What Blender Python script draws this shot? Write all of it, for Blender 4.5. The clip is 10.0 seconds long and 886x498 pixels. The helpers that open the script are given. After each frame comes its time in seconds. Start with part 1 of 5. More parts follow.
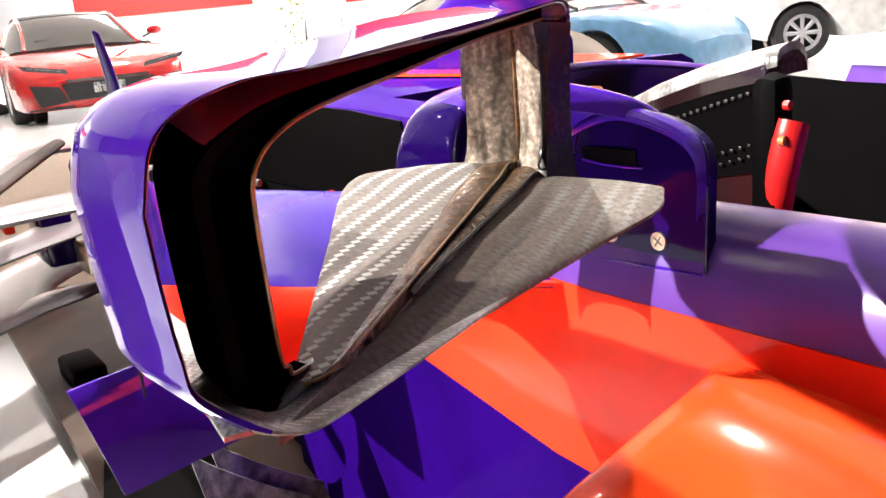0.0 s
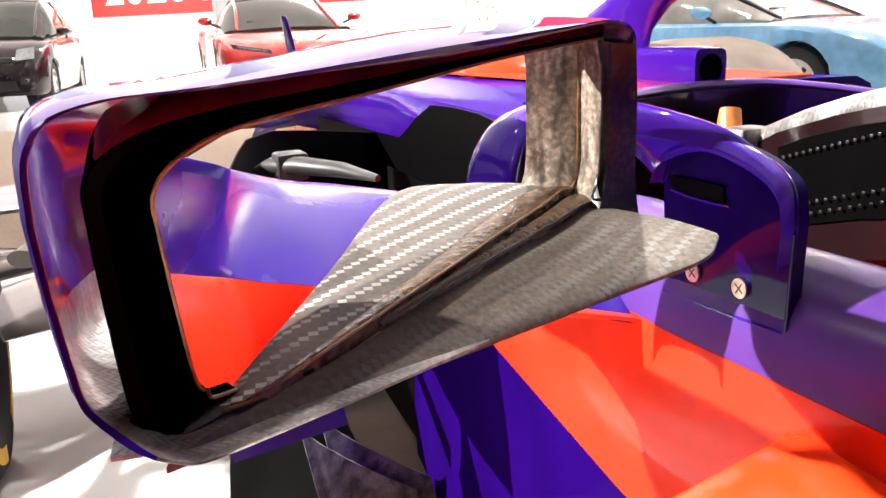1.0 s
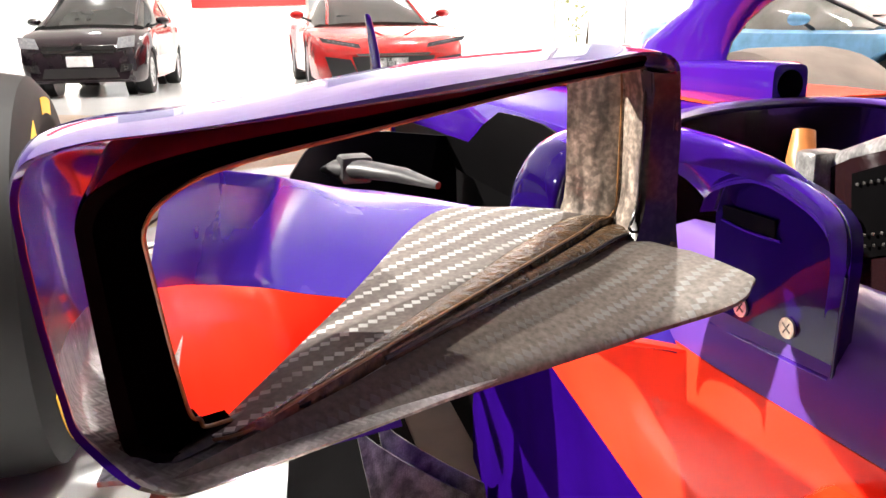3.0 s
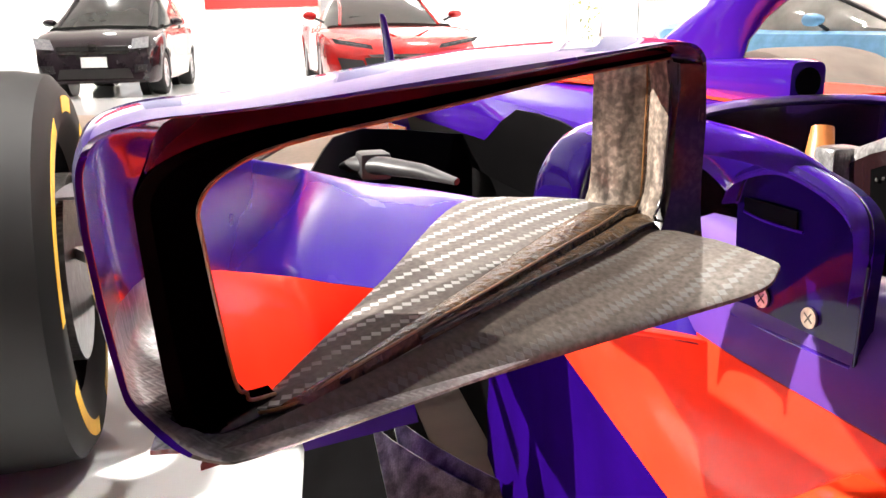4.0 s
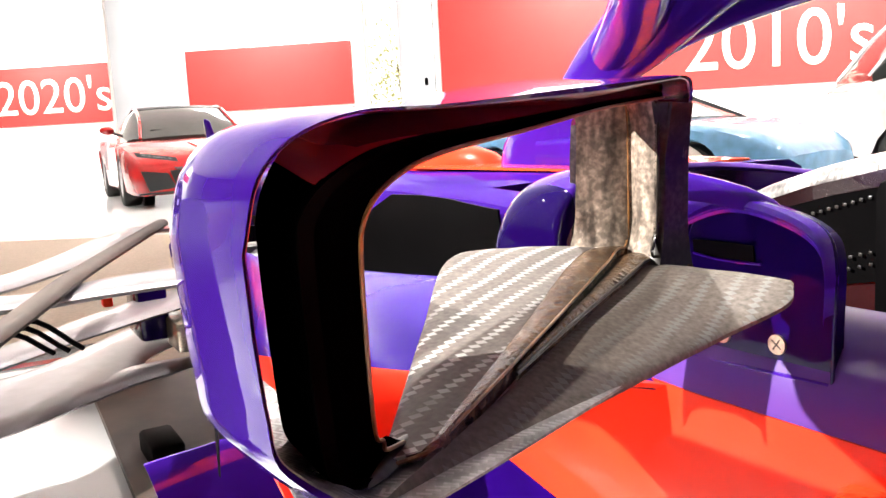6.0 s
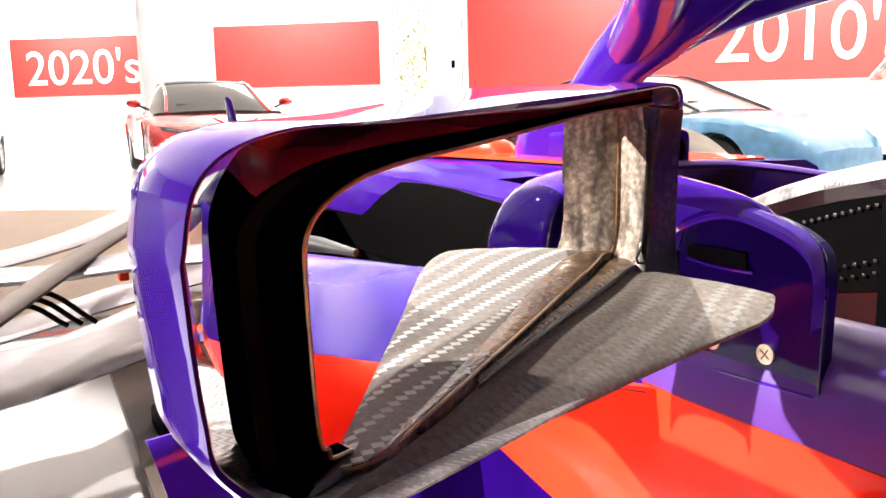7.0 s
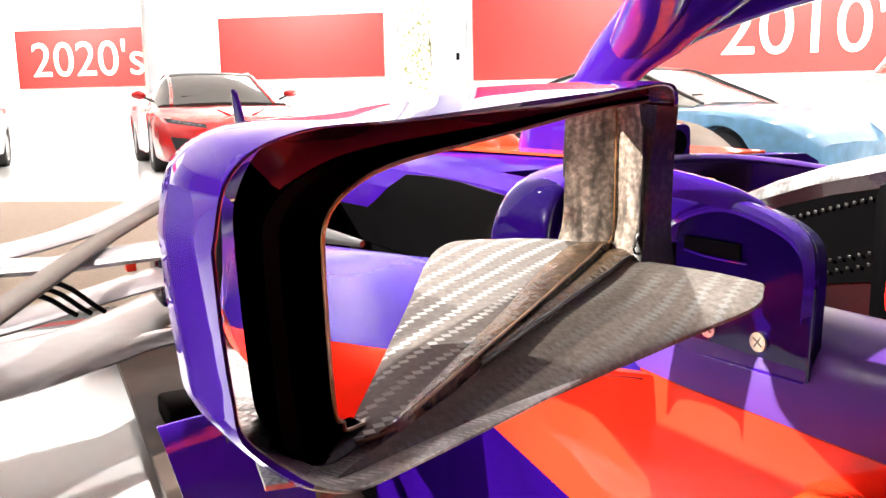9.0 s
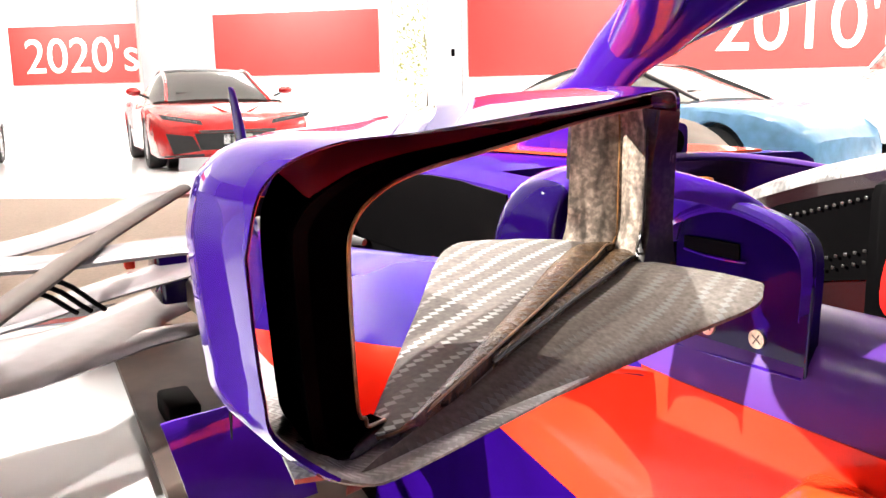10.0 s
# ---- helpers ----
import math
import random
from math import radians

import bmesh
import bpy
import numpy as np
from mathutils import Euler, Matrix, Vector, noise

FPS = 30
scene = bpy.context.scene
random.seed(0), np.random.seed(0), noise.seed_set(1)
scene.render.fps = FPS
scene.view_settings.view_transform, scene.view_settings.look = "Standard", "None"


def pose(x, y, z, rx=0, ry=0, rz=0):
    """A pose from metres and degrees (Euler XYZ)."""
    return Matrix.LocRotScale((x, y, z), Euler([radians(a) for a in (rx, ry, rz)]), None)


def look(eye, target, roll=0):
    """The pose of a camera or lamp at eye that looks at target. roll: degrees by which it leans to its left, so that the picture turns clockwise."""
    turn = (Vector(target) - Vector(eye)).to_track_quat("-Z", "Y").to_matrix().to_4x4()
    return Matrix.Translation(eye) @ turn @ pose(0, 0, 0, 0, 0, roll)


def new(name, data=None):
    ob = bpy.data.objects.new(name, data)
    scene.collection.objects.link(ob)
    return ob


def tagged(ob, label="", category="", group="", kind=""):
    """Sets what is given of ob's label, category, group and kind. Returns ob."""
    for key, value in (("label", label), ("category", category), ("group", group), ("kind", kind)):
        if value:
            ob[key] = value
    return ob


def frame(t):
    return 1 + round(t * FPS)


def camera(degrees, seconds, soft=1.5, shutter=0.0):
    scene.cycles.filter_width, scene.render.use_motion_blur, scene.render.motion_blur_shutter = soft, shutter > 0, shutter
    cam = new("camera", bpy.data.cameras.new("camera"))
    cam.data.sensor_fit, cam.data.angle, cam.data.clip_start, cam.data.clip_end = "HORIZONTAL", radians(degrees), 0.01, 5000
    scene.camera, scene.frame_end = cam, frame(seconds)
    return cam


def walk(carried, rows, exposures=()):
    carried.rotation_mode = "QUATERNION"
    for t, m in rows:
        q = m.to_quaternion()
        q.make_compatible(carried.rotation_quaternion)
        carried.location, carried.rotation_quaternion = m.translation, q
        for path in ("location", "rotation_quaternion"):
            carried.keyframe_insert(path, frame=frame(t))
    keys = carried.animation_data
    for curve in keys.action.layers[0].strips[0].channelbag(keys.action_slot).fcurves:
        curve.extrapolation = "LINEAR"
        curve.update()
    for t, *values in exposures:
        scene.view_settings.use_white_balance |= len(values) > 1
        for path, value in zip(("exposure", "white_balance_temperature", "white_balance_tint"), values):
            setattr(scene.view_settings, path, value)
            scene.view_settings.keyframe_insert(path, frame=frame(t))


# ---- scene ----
cam = camera(56.00, 10.0)
PATH = [
    (0, (0.0000, 0.0000, 0.7000), (-0.0597, 1.9289, 0.1748), -5.52),
    (0.3, (0.0150, 0.0042, 0.7035), (-0.1857, 1.9260, 0.1872), -4.12),
    (0.5, (0.0222, 0.0155, 0.7056), (-0.2478, 1.9254, 0.1768), -2.66),
    (0.6, (0.0293, 0.0203, 0.7106), (-0.2919, 1.9236, 0.1870), -2.39),
    (1, (0.0508, 0.0233, 0.7022), (-0.4139, 1.9016, 0.1962), -2.44),
    (1.5, (0.0629, 0.0330, 0.7010), (-0.4958, 1.8883, 0.2051), -2.40),
    (2, (0.0618, 0.0276, 0.7088), (-0.5491, 1.8674, 0.2167), -1.80),
    (3.5, (0.0683, 0.0362, 0.7108), (-0.5835, 1.8568, 0.2001), -0.85),
    (4, (0.0629, 0.0250, 0.7076), (-0.6055, 1.8415, 0.2039), -0.97),
    (4.5, (0.0436, 0.0220, 0.6996), (-0.4167, 1.9366, 0.3494), -1.03),
    (5, (0.0164, 0.0352, 0.6837), (-0.2857, 1.9897, 0.3861), -2.24),
    (5.5, (-0.0060, 0.0263, 0.6845), (-0.2674, 1.9904, 0.4126), -3.10),
    (6, (-0.0085, 0.0155, 0.6893), (-0.2524, 1.9812, 0.4126), -3.15),
    (7.5, (0.0106, 0.0201, 0.6950), (-0.3036, 1.9680, 0.3678), -0.71),
    (8, (0.0095, 0.0159, 0.6932), (-0.3014, 1.9642, 0.3653), -0.96),
    (8.5, (0.0079, 0.0093, 0.6937), (-0.3000, 1.9575, 0.3627), -1.11),
    (9, (0.0074, 0.0044, 0.6962), (-0.2966, 1.9531, 0.3640), -1.17),
    (9.5, (0.0046, 0.0000, 0.6937), (-0.2936, 1.9491, 0.3587), -1.31),
    (10, (0.0035, -0.0046, 0.6996), (-0.2891, 1.9442, 0.3582), -1.23),
]
walk(cam, [(t, look(eye, target, roll)) for t, eye, target, roll in PATH], [(0, 0.05), (5, 0.0), (6, 0.12), (7.5, 0.22), (10, 0.27)])

# ---- light ----
world = bpy.data.worlds.new("hall_air")
scene.world = world
world.use_nodes = True
world.node_tree.nodes["Background"].inputs[0].default_value = (1.0, 0.97, 0.94, 1)
world.node_tree.nodes["Background"].inputs[1].default_value = 0.015


def lamp(name, place, target, watts, size, colour=(1, 0.96, 0.9), kind="AREA", cone=60):
    data = bpy.data.lights.new(name, kind)
    data.energy, data.color = watts, colour
    if kind == "AREA":
        data.shape, data.size = "DISK", size
    else:
        data.shadow_soft_size = size
        if kind == "SPOT":
            data.spot_size, data.spot_blend = radians(cone), 0.3
    ob = new(name, data)
    ob.matrix_world = look(place, target)
    return ob


lamp("key_spot", (-0.20, 2.45, 4.35), (-0.02, 0.42, 0.66), 2100, 0.06, (1, 0.96, 0.9), "SPOT", 44)
lamp("low_spot", (-6.55, -1.00, 4.2), (0.02, 0.36, 0.64), 8800, 0.06, (1, 0.95, 0.88), "SPOT", 17)
# unseen fill lamp, added to brighten the stay tip and bracket arch
lamp("tip_fill", (0.75, 1.1, 4.2), (0.05, 0.6, 0.6), 520, 0.06, (1, 0.95, 0.9), "SPOT", 60)
for i in range(-4, 4):
    for j in range(1, 4):
        if j == 1 and -1 < i < 2:
            continue
        lamp("ceiling_lamp", (i * 3.2 - 0.8, j * 4.4 - 1.5, 4.3), (i * 3.2 - 0.8, j * 4.4 - 1.4, 0), 460 if j > 1 else 200, 0.12, (1, 0.97, 0.93), "SPOT", 110)
# extra lamp out of view, added to brighten the floor at the left
lamp("ceiling_lamp", (-1.9, 0.2, 4.3), (-1.9, 0.3, 0), 1400, 0.12, (1, 0.97, 0.93), "SPOT", 48)
for x0, y0 in ((1.0, 13.6), (5.0, 13.6), (9.0, 13.6), (-5.8, 15.8), (-13.0, 19.0), (-21.0, 19.0)):
    lamp("wall_washer", (x0, y0, 4.3), (x0, y0 + 1.8, 1.4), 600, 1.2, (1, 0.98, 0.95))

# ---- materials ----


def nodes_of(name):
    m = bpy.data.materials.new(name)
    m.use_nodes = True
    t = m.node_tree
    return m, t.nodes, t.links, t.nodes["Principled BSDF"]


def setp(b, **kw):
    for k, v in kw.items():
        b.inputs[k.replace("_", " ")].default_value = v


def paint(name, colour, rough=0.12, coat=1.0, fleck=0.0, metal=0.0, dirt=0.25, gloss=0.5):
    m, n, l, b = nodes_of(name)
    setp(b, Specular_IOR_Level=gloss)
    setp(b, Roughness=rough, Coat_Weight=coat, Coat_Roughness=0.03, Metallic=metal)
    tc = n.new("ShaderNodeTexCoord")
    big = n.new("ShaderNodeTexNoise")
    big.inputs["Scale"].default_value, big.inputs["Detail"].default_value = 9.0, 5
    fine = n.new("ShaderNodeTexNoise")
    fine.inputs["Scale"].default_value, fine.inputs["Detail"].default_value = 900.0, 2
    l.new(tc.outputs["Object"], big.inputs["Vector"])
    l.new(tc.outputs["Object"], fine.inputs["Vector"])
    ramp = n.new("ShaderNodeValToRGB")
    c = Vector(colour)
    ramp.color_ramp.elements[0].color = (*(c * 0.82), 1)
    ramp.color_ramp.elements[1].color = (*(c * 1.12), 1)
    ramp.color_ramp.elements[0].position, ramp.color_ramp.elements[1].position = 0.3, 0.7
    l.new(big.outputs["Fac"], ramp.inputs["Fac"])
    mix = n.new("ShaderNodeMix")
    mix.data_type = "RGBA"
    mix.inputs["Factor"].default_value = fleck
    l.new(ramp.outputs["Color"], mix.inputs["A"])
    l.new(fine.outputs["Color"], mix.inputs["B"])
    mix.blend_type = "OVERLAY"
    l.new(mix.outputs["Result"], b.inputs["Base Color"])
    rr = n.new("ShaderNodeMapRange")
    rr.inputs["To Min"].default_value, rr.inputs["To Max"].default_value = rough * 0.8, rough + dirt * 0.3
    rr.inputs["From Min"].default_value, rr.inputs["From Max"].default_value = 0.45, 0.8
    l.new(big.outputs["Fac"], rr.inputs["Value"])
    l.new(rr.outputs["Result"], b.inputs["Roughness"])
    bump = n.new("ShaderNodeBump")
    bump.inputs["Strength"].default_value, bump.inputs["Distance"].default_value = 0.02, 0.002
    l.new(big.outputs["Fac"], bump.inputs["Height"])
    l.new(bump.outputs["Normal"], b.inputs["Coat Normal"])
    return m


def carbon(name, light=0.11, tow=0.0035, rough=0.3, wear=0.5, tint=(1, 0.9, 0.82), angle=38, stand=0, weave=0.75, relief=0.0006, coat=0.35, grain=1.0):
    """Twill of carbon fibre: two crossing sets of tows, the one that catches less light darkened in colour, under worn
    lacquer.
    """
    m, n, l, b = nodes_of(name)
    tc = n.new("ShaderNodeTexCoord")
    mp = n.new("ShaderNodeMapping")
    mp.inputs["Rotation"].default_value = (radians(stand), 0, radians(angle))
    mp.inputs["Scale"].default_value = (1 / tow,) * 3
    l.new(tc.outputs["Object"], mp.inputs["Vector"])
    sep = n.new("ShaderNodeSeparateXYZ")
    l.new(mp.outputs["Vector"], sep.inputs["Vector"])

    def op(kind, a, c=None):
        q = n.new("ShaderNodeMath")
        q.operation = kind
        for i, v in enumerate((a, c)):
            if v is None:
                continue
            if isinstance(v, (int, float)):
                q.inputs[i].default_value = v
            else:
                l.new(v, q.inputs[i])
        return q.outputs[0]

    fx, fy = op("FLOOR", sep.outputs["X"]), op("FLOOR", sep.outputs["Y"])
    twill = op("LESS_THAN", op("MODULO", op("ADD", op("ADD", fx, fy), 4000.0), 4.0), 1.9)
    px = op("ABSOLUTE", op("SUBTRACT", op("FRACT", sep.outputs["X"]), 0.5))
    py = op("ABSOLUTE", op("SUBTRACT", op("FRACT", sep.outputs["Y"]), 0.5))
    noise_ = n.new("ShaderNodeTexNoise")
    noise_.inputs["Scale"].default_value, noise_.inputs["Detail"].default_value = 45.0, 8
    run = n.new("ShaderNodeMapping")
    run.inputs["Scale"].default_value = (grain, grain, 1.0)
    l.new(tc.outputs["Object"], run.inputs["Vector"])
    l.new(run.outputs["Vector"], noise_.inputs["Vector"])
    fleck = n.new("ShaderNodeTexNoise")
    fleck.inputs["Scale"].default_value, fleck.inputs["Detail"].default_value = 400.0, 4
    l.new(tc.outputs["Object"], fleck.inputs["Vector"])
    ramp = n.new("ShaderNodeValToRGB")
    e = ramp.color_ramp.elements
    t = Vector(tint)
    e[0].position, e[0].color = 0.36, (*(t * light * 0.40), 1)
    e[1].position, e[1].color = 0.64, (*(t * light * (1 + wear)), 1)
    l.new(noise_.outputs["Fac"], ramp.inputs["Fac"])
    mix = n.new("ShaderNodeMix")
    mix.data_type, mix.blend_type = "RGBA", "MULTIPLY"
    patch = n.new("ShaderNodeTexNoise")
    patch.inputs["Scale"].default_value, patch.inputs["Detail"].default_value = 22.0, 3
    l.new(tc.outputs["Object"], patch.inputs["Vector"])
    show = n.new("ShaderNodeMapRange")
    show.inputs["From Min"].default_value, show.inputs["From Max"].default_value = 0.35, 0.6
    show.inputs["To Min"].default_value, show.inputs["To Max"].default_value = weave * 0.35, weave
    l.new(patch.outputs["Fac"], show.inputs["Value"])
    l.new(op("MULTIPLY", op("SUBTRACT", 1.0, twill), show.outputs["Result"]), mix.inputs["Factor"])
    speck = n.new("ShaderNodeMapRange")
    speck.inputs["From Min"].default_value, speck.inputs["From Max"].default_value = 0.42, 0.66
    speck.inputs["To Min"].default_value, speck.inputs["To Max"].default_value = 1 - 0.35 * wear, 1 + 1.1 * wear
    l.new(fleck.outputs["Fac"], speck.inputs["Value"])
    worn = n.new("ShaderNodeMix")
    worn.data_type, worn.blend_type = "RGBA", "MULTIPLY"
    worn.inputs["Factor"].default_value = 0.8
    l.new(ramp.outputs["Color"], worn.inputs["A"])
    l.new(speck.outputs["Result"], worn.inputs["B"])
    l.new(worn.outputs["Result"], mix.inputs["A"])
    mix.inputs["B"].default_value = (0.07, 0.06, 0.06, 1)
    l.new(mix.outputs["Result"], b.inputs["Base Color"])
    h = op("ADD", op("MULTIPLY", twill, op("SUBTRACT", 0.5, px)), op("MULTIPLY", op("SUBTRACT", 1.0, twill), op("SUBTRACT", 0.5, py)))
    h = op("ADD", h, op("MULTIPLY", fleck.outputs["Fac"], 0.5 * wear))
    bump = n.new("ShaderNodeBump")
    bump.inputs["Strength"].default_value, bump.inputs["Distance"].default_value = 0.45, relief
    l.new(h, bump.inputs["Height"])
    l.new(bump.outputs["Normal"], b.inputs["Normal"])
    r = op("ADD", op("MULTIPLY", noise_.outputs["Fac"], 0.35), rough - 0.12)
    l.new(r, b.inputs["Roughness"])
    setp(b, Metallic=0.35, Coat_Weight=coat, Coat_Roughness=0.12)
    return m


def twill(name, ground, bright, pitch=0.0034, gap=0.0095, rough=0.32, tint=(1, 0.94, 0.90), blend=1.0):
    """Carbon cloth whose floats show as chains of bright lozenges on a greyer ground; their glint is put into the
    colour.
    """
    m, n, l, b = nodes_of(name)
    tc = n.new("ShaderNodeTexCoord")
    sep = n.new("ShaderNodeSeparateXYZ")
    wob = n.new("ShaderNodeTexNoise")
    wob.inputs["Scale"].default_value, wob.inputs["Detail"].default_value = 30.0, 2
    l.new(tc.outputs["Object"], wob.inputs["Vector"])
    l.new(tc.outputs["Object"], sep.inputs["Vector"])

    def op(kind, a, c=0.0):
        q = n.new("ShaderNodeMath")
        q.operation = kind
        for i, v in enumerate((a, c)):
            if isinstance(v, (int, float)):
                q.inputs[i].default_value = v
            else:
                l.new(v, q.inputs[i])
        return q.outputs[0]

    x, y = sep.outputs["X"], sep.outputs["Y"]
    bend = op("MULTIPLY", op("SUBTRACT", wob.outputs["Fac"], 0.5), 0.004)
    along = op("DIVIDE", op("SUBTRACT", op("MULTIPLY", x, 0.454), op("MULTIPLY", y, 0.891)), pitch)
    across = op("DIVIDE", op("ADD", op("ADD", op("MULTIPLY", x, 0.891), op("MULTIPLY", y, 0.454)), bend), gap)
    row = op("FLOOR", across)
    pa = op("ABSOLUTE", op("SUBTRACT", op("FRACT", op("ADD", op("ADD", along, op("MULTIPLY", row, 0.37)), 40.0)), 0.5))
    pb = op("ABSOLUTE", op("SUBTRACT", op("FRACT", op("ADD", across, 40.0)), 0.5))
    shape = n.new("ShaderNodeMapRange")
    shape.inputs["From Min"].default_value, shape.inputs["From Max"].default_value = 1.03, 0.86
    l.new(op("ADD", op("MULTIPLY", pa, 2.0), op("MULTIPLY", pb, 4.2)), shape.inputs["Value"])
    grain = n.new("ShaderNodeTexNoise")
    grain.inputs["Scale"].default_value, grain.inputs["Detail"].default_value = 500.0, 4
    l.new(tc.outputs["Object"], grain.inputs["Vector"])
    cloud = n.new("ShaderNodeTexNoise")
    cloud.inputs["Scale"].default_value, cloud.inputs["Detail"].default_value = 38.0, 4
    l.new(tc.outputs["Object"], cloud.inputs["Vector"])
    fade = n.new("ShaderNodeMapRange")
    fade.inputs["From Min"].default_value, fade.inputs["From Max"].default_value = 0.36, 0.60
    fade.inputs["To Min"].default_value, fade.inputs["To Max"].default_value = 0.35 * blend, blend
    l.new(cloud.outputs["Fac"], fade.inputs["Value"])
    mix = n.new("ShaderNodeMix")
    mix.data_type = "RGBA"
    t = Vector(tint)
    lo = n.new("ShaderNodeValToRGB")
    lo.color_ramp.elements[0].position, lo.color_ramp.elements[1].position = 0.3, 0.7
    lo.color_ramp.elements[0].color, lo.color_ramp.elements[1].color = (*(t * ground * 0.7), 1), (*(t * ground * 1.35), 1)
    l.new(grain.outputs["Fac"], lo.inputs["Fac"])
    l.new(lo.outputs["Color"], mix.inputs["A"])
    mix.inputs["B"].default_value = (bright, bright, bright * 0.97, 1)
    lit = op("MULTIPLY", shape.outputs["Result"], fade.outputs["Result"])
    l.new(lit, mix.inputs["Factor"])
    l.new(mix.outputs["Result"], b.inputs["Base Color"])
    l.new(op("SUBTRACT", op("ADD", rough, op("MULTIPLY", cloud.outputs["Fac"], 0.15)), op("MULTIPLY", lit, 0.1)), b.inputs["Roughness"])
    bump = n.new("ShaderNodeBump")
    bump.inputs["Strength"].default_value, bump.inputs["Distance"].default_value = 0.35, 0.0004
    l.new(op("ADD", shape.outputs["Result"], op("MULTIPLY", grain.outputs["Fac"], 0.4)), bump.inputs["Height"])
    l.new(bump.outputs["Normal"], b.inputs["Normal"])
    setp(b, Specular_IOR_Level=0.08)
    return m


def plain(name, colour, rough=0.5, metal=0.0, vary=0.15, scale=20.0, bump=0.0, coat=0.0):
    m, n, l, b = nodes_of(name)
    setp(b, Roughness=rough, Metallic=metal, Coat_Weight=coat)
    tc = n.new("ShaderNodeTexCoord")
    tx = n.new("ShaderNodeTexNoise")
    tx.inputs["Scale"].default_value, tx.inputs["Detail"].default_value = scale, 6
    l.new(tc.outputs["Object"], tx.inputs["Vector"])
    ramp = n.new("ShaderNodeValToRGB")
    c = Vector(colour)
    ramp.color_ramp.elements[0].position, ramp.color_ramp.elements[1].position = 0.3, 0.7
    ramp.color_ramp.elements[0].color = (*(c * (1 - vary)), 1)
    ramp.color_ramp.elements[1].color = (*(c * (1 + vary * 0.6)), 1)
    l.new(tx.outputs["Fac"], ramp.inputs["Fac"])
    l.new(ramp.outputs["Color"], b.inputs["Base Color"])
    if bump:
        q = n.new("ShaderNodeBump")
        q.inputs["Strength"].default_value, q.inputs["Distance"].default_value = 0.4, bump
        l.new(tx.outputs["Fac"], q.inputs["Height"])
        l.new(q.outputs["Normal"], b.inputs["Normal"])
    return m


M_PURPLE = paint("violet_blue_paint", (0.043, 0.007, 0.25), 0.10, 0.68, 0.05, 0, 0.1, 0.0)
M_PURPLE.node_tree.nodes["Principled BSDF"].inputs["Coat Roughness"].default_value = 0.07
M_GLOSSY = paint("glossy_violet_lacquer", (0.043, 0.007, 0.25), 0.10, 1.0, 0.05, 0, 0.1, 0.0)
M_GLOSSY.node_tree.nodes["Principled BSDF"].inputs["Coat IOR"].default_value = 1.65
M_SATIN = paint("hazy_violet_lacquer", (0.026, 0.007, 0.20), 0.3, 0.4, 0.05, 0, 0.1, 0.05)
M_SATIN.node_tree.nodes["Principled BSDF"].inputs["Coat Roughness"].default_value = 0.12
# paler copy of the violet lacquer: light mirrored on the rims is coloured in
M_VIOLET_SHEEN = paint("violet_lacquer_with_sheen", (0.085, 0.030, 0.23), 0.4, 0.8, 0.05, 0, 0.1, 0.1)
M_VIOLET_SHEEN.node_tree.nodes["Principled BSDF"].inputs["Coat Roughness"].default_value = 0.22
M_SHELL = paint("violet_shell_lacquer", (0.024, 0.004, 0.135), 0.12, 1.0, 0.0, 0, 0.1, 0.0)
M_SHELL.node_tree.nodes["Principled BSDF"].inputs["Coat IOR"].default_value = 1.5
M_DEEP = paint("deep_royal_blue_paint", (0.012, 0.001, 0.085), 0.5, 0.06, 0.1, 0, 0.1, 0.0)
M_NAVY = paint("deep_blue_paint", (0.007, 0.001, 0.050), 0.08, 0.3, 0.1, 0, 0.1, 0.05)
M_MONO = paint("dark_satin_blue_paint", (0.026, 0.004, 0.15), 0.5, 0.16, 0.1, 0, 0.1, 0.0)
M_RED = paint("orange_red_paint", (0.92, 0.036, 0.012), 0.35, 0.14, 0.1, 0, 0.2, 0.03)
M_LACQUER = paint("lacquered_orange_red", (0.95, 0.075, 0.014), 0.15, 0.9, 0.05, 0, 0.1, 0.03)
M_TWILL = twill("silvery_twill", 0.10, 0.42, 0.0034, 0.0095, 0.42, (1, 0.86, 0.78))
# darker copy of the fin's twill; the upright's shade is in the colour
M_TWILL_SHADED = twill("shaded_brown_twill", 0.095, 0.16, 0.0034, 0.0095, 0.45, (1, 0.84, 0.72), 0.55)
M_RESIN = plain("bumpy_brown_resin", (0.095, 0.055, 0.028), 0.16, 0.0, 0.75, 320, 0.005)
M_CARBON_UP = carbon("carbon_twill_upright", 0.21, 0.0022, 0.34, 0.8, (1, 0.80, 0.64), 45, 90, 0.3, 0.00012, 0.35, 4.0)
M_WORN = carbon("dark_worn_carbon", 0.10, 0.003, 0.34, 0.8, (1, 0.8, 0.66), 45, 0, 0.1, 0.00005)
M_CARBON_DARK = carbon("dark_carbon", 0.045, 0.002, 0.35, 0.3)
M_CARBON_PALE = carbon("satin_carbon", 0.30, 0.0016, 0.3, 0.3, (1, 0.97, 0.95), 38, 0, 0.3)
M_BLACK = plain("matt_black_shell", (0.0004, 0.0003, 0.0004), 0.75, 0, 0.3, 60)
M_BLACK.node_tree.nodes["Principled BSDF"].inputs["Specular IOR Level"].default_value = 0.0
M_LINER = paint("dark_wine_lining", (0.090, 0.012, 0.040), 0.25, 0.7, 0, 0, 0.2, 0.1)
M_LINER.node_tree.nodes["Principled BSDF"].inputs["Coat IOR"].default_value = 1.9
M_LINER.node_tree.nodes["Principled BSDF"].inputs["Coat Roughness"].default_value = 0.10
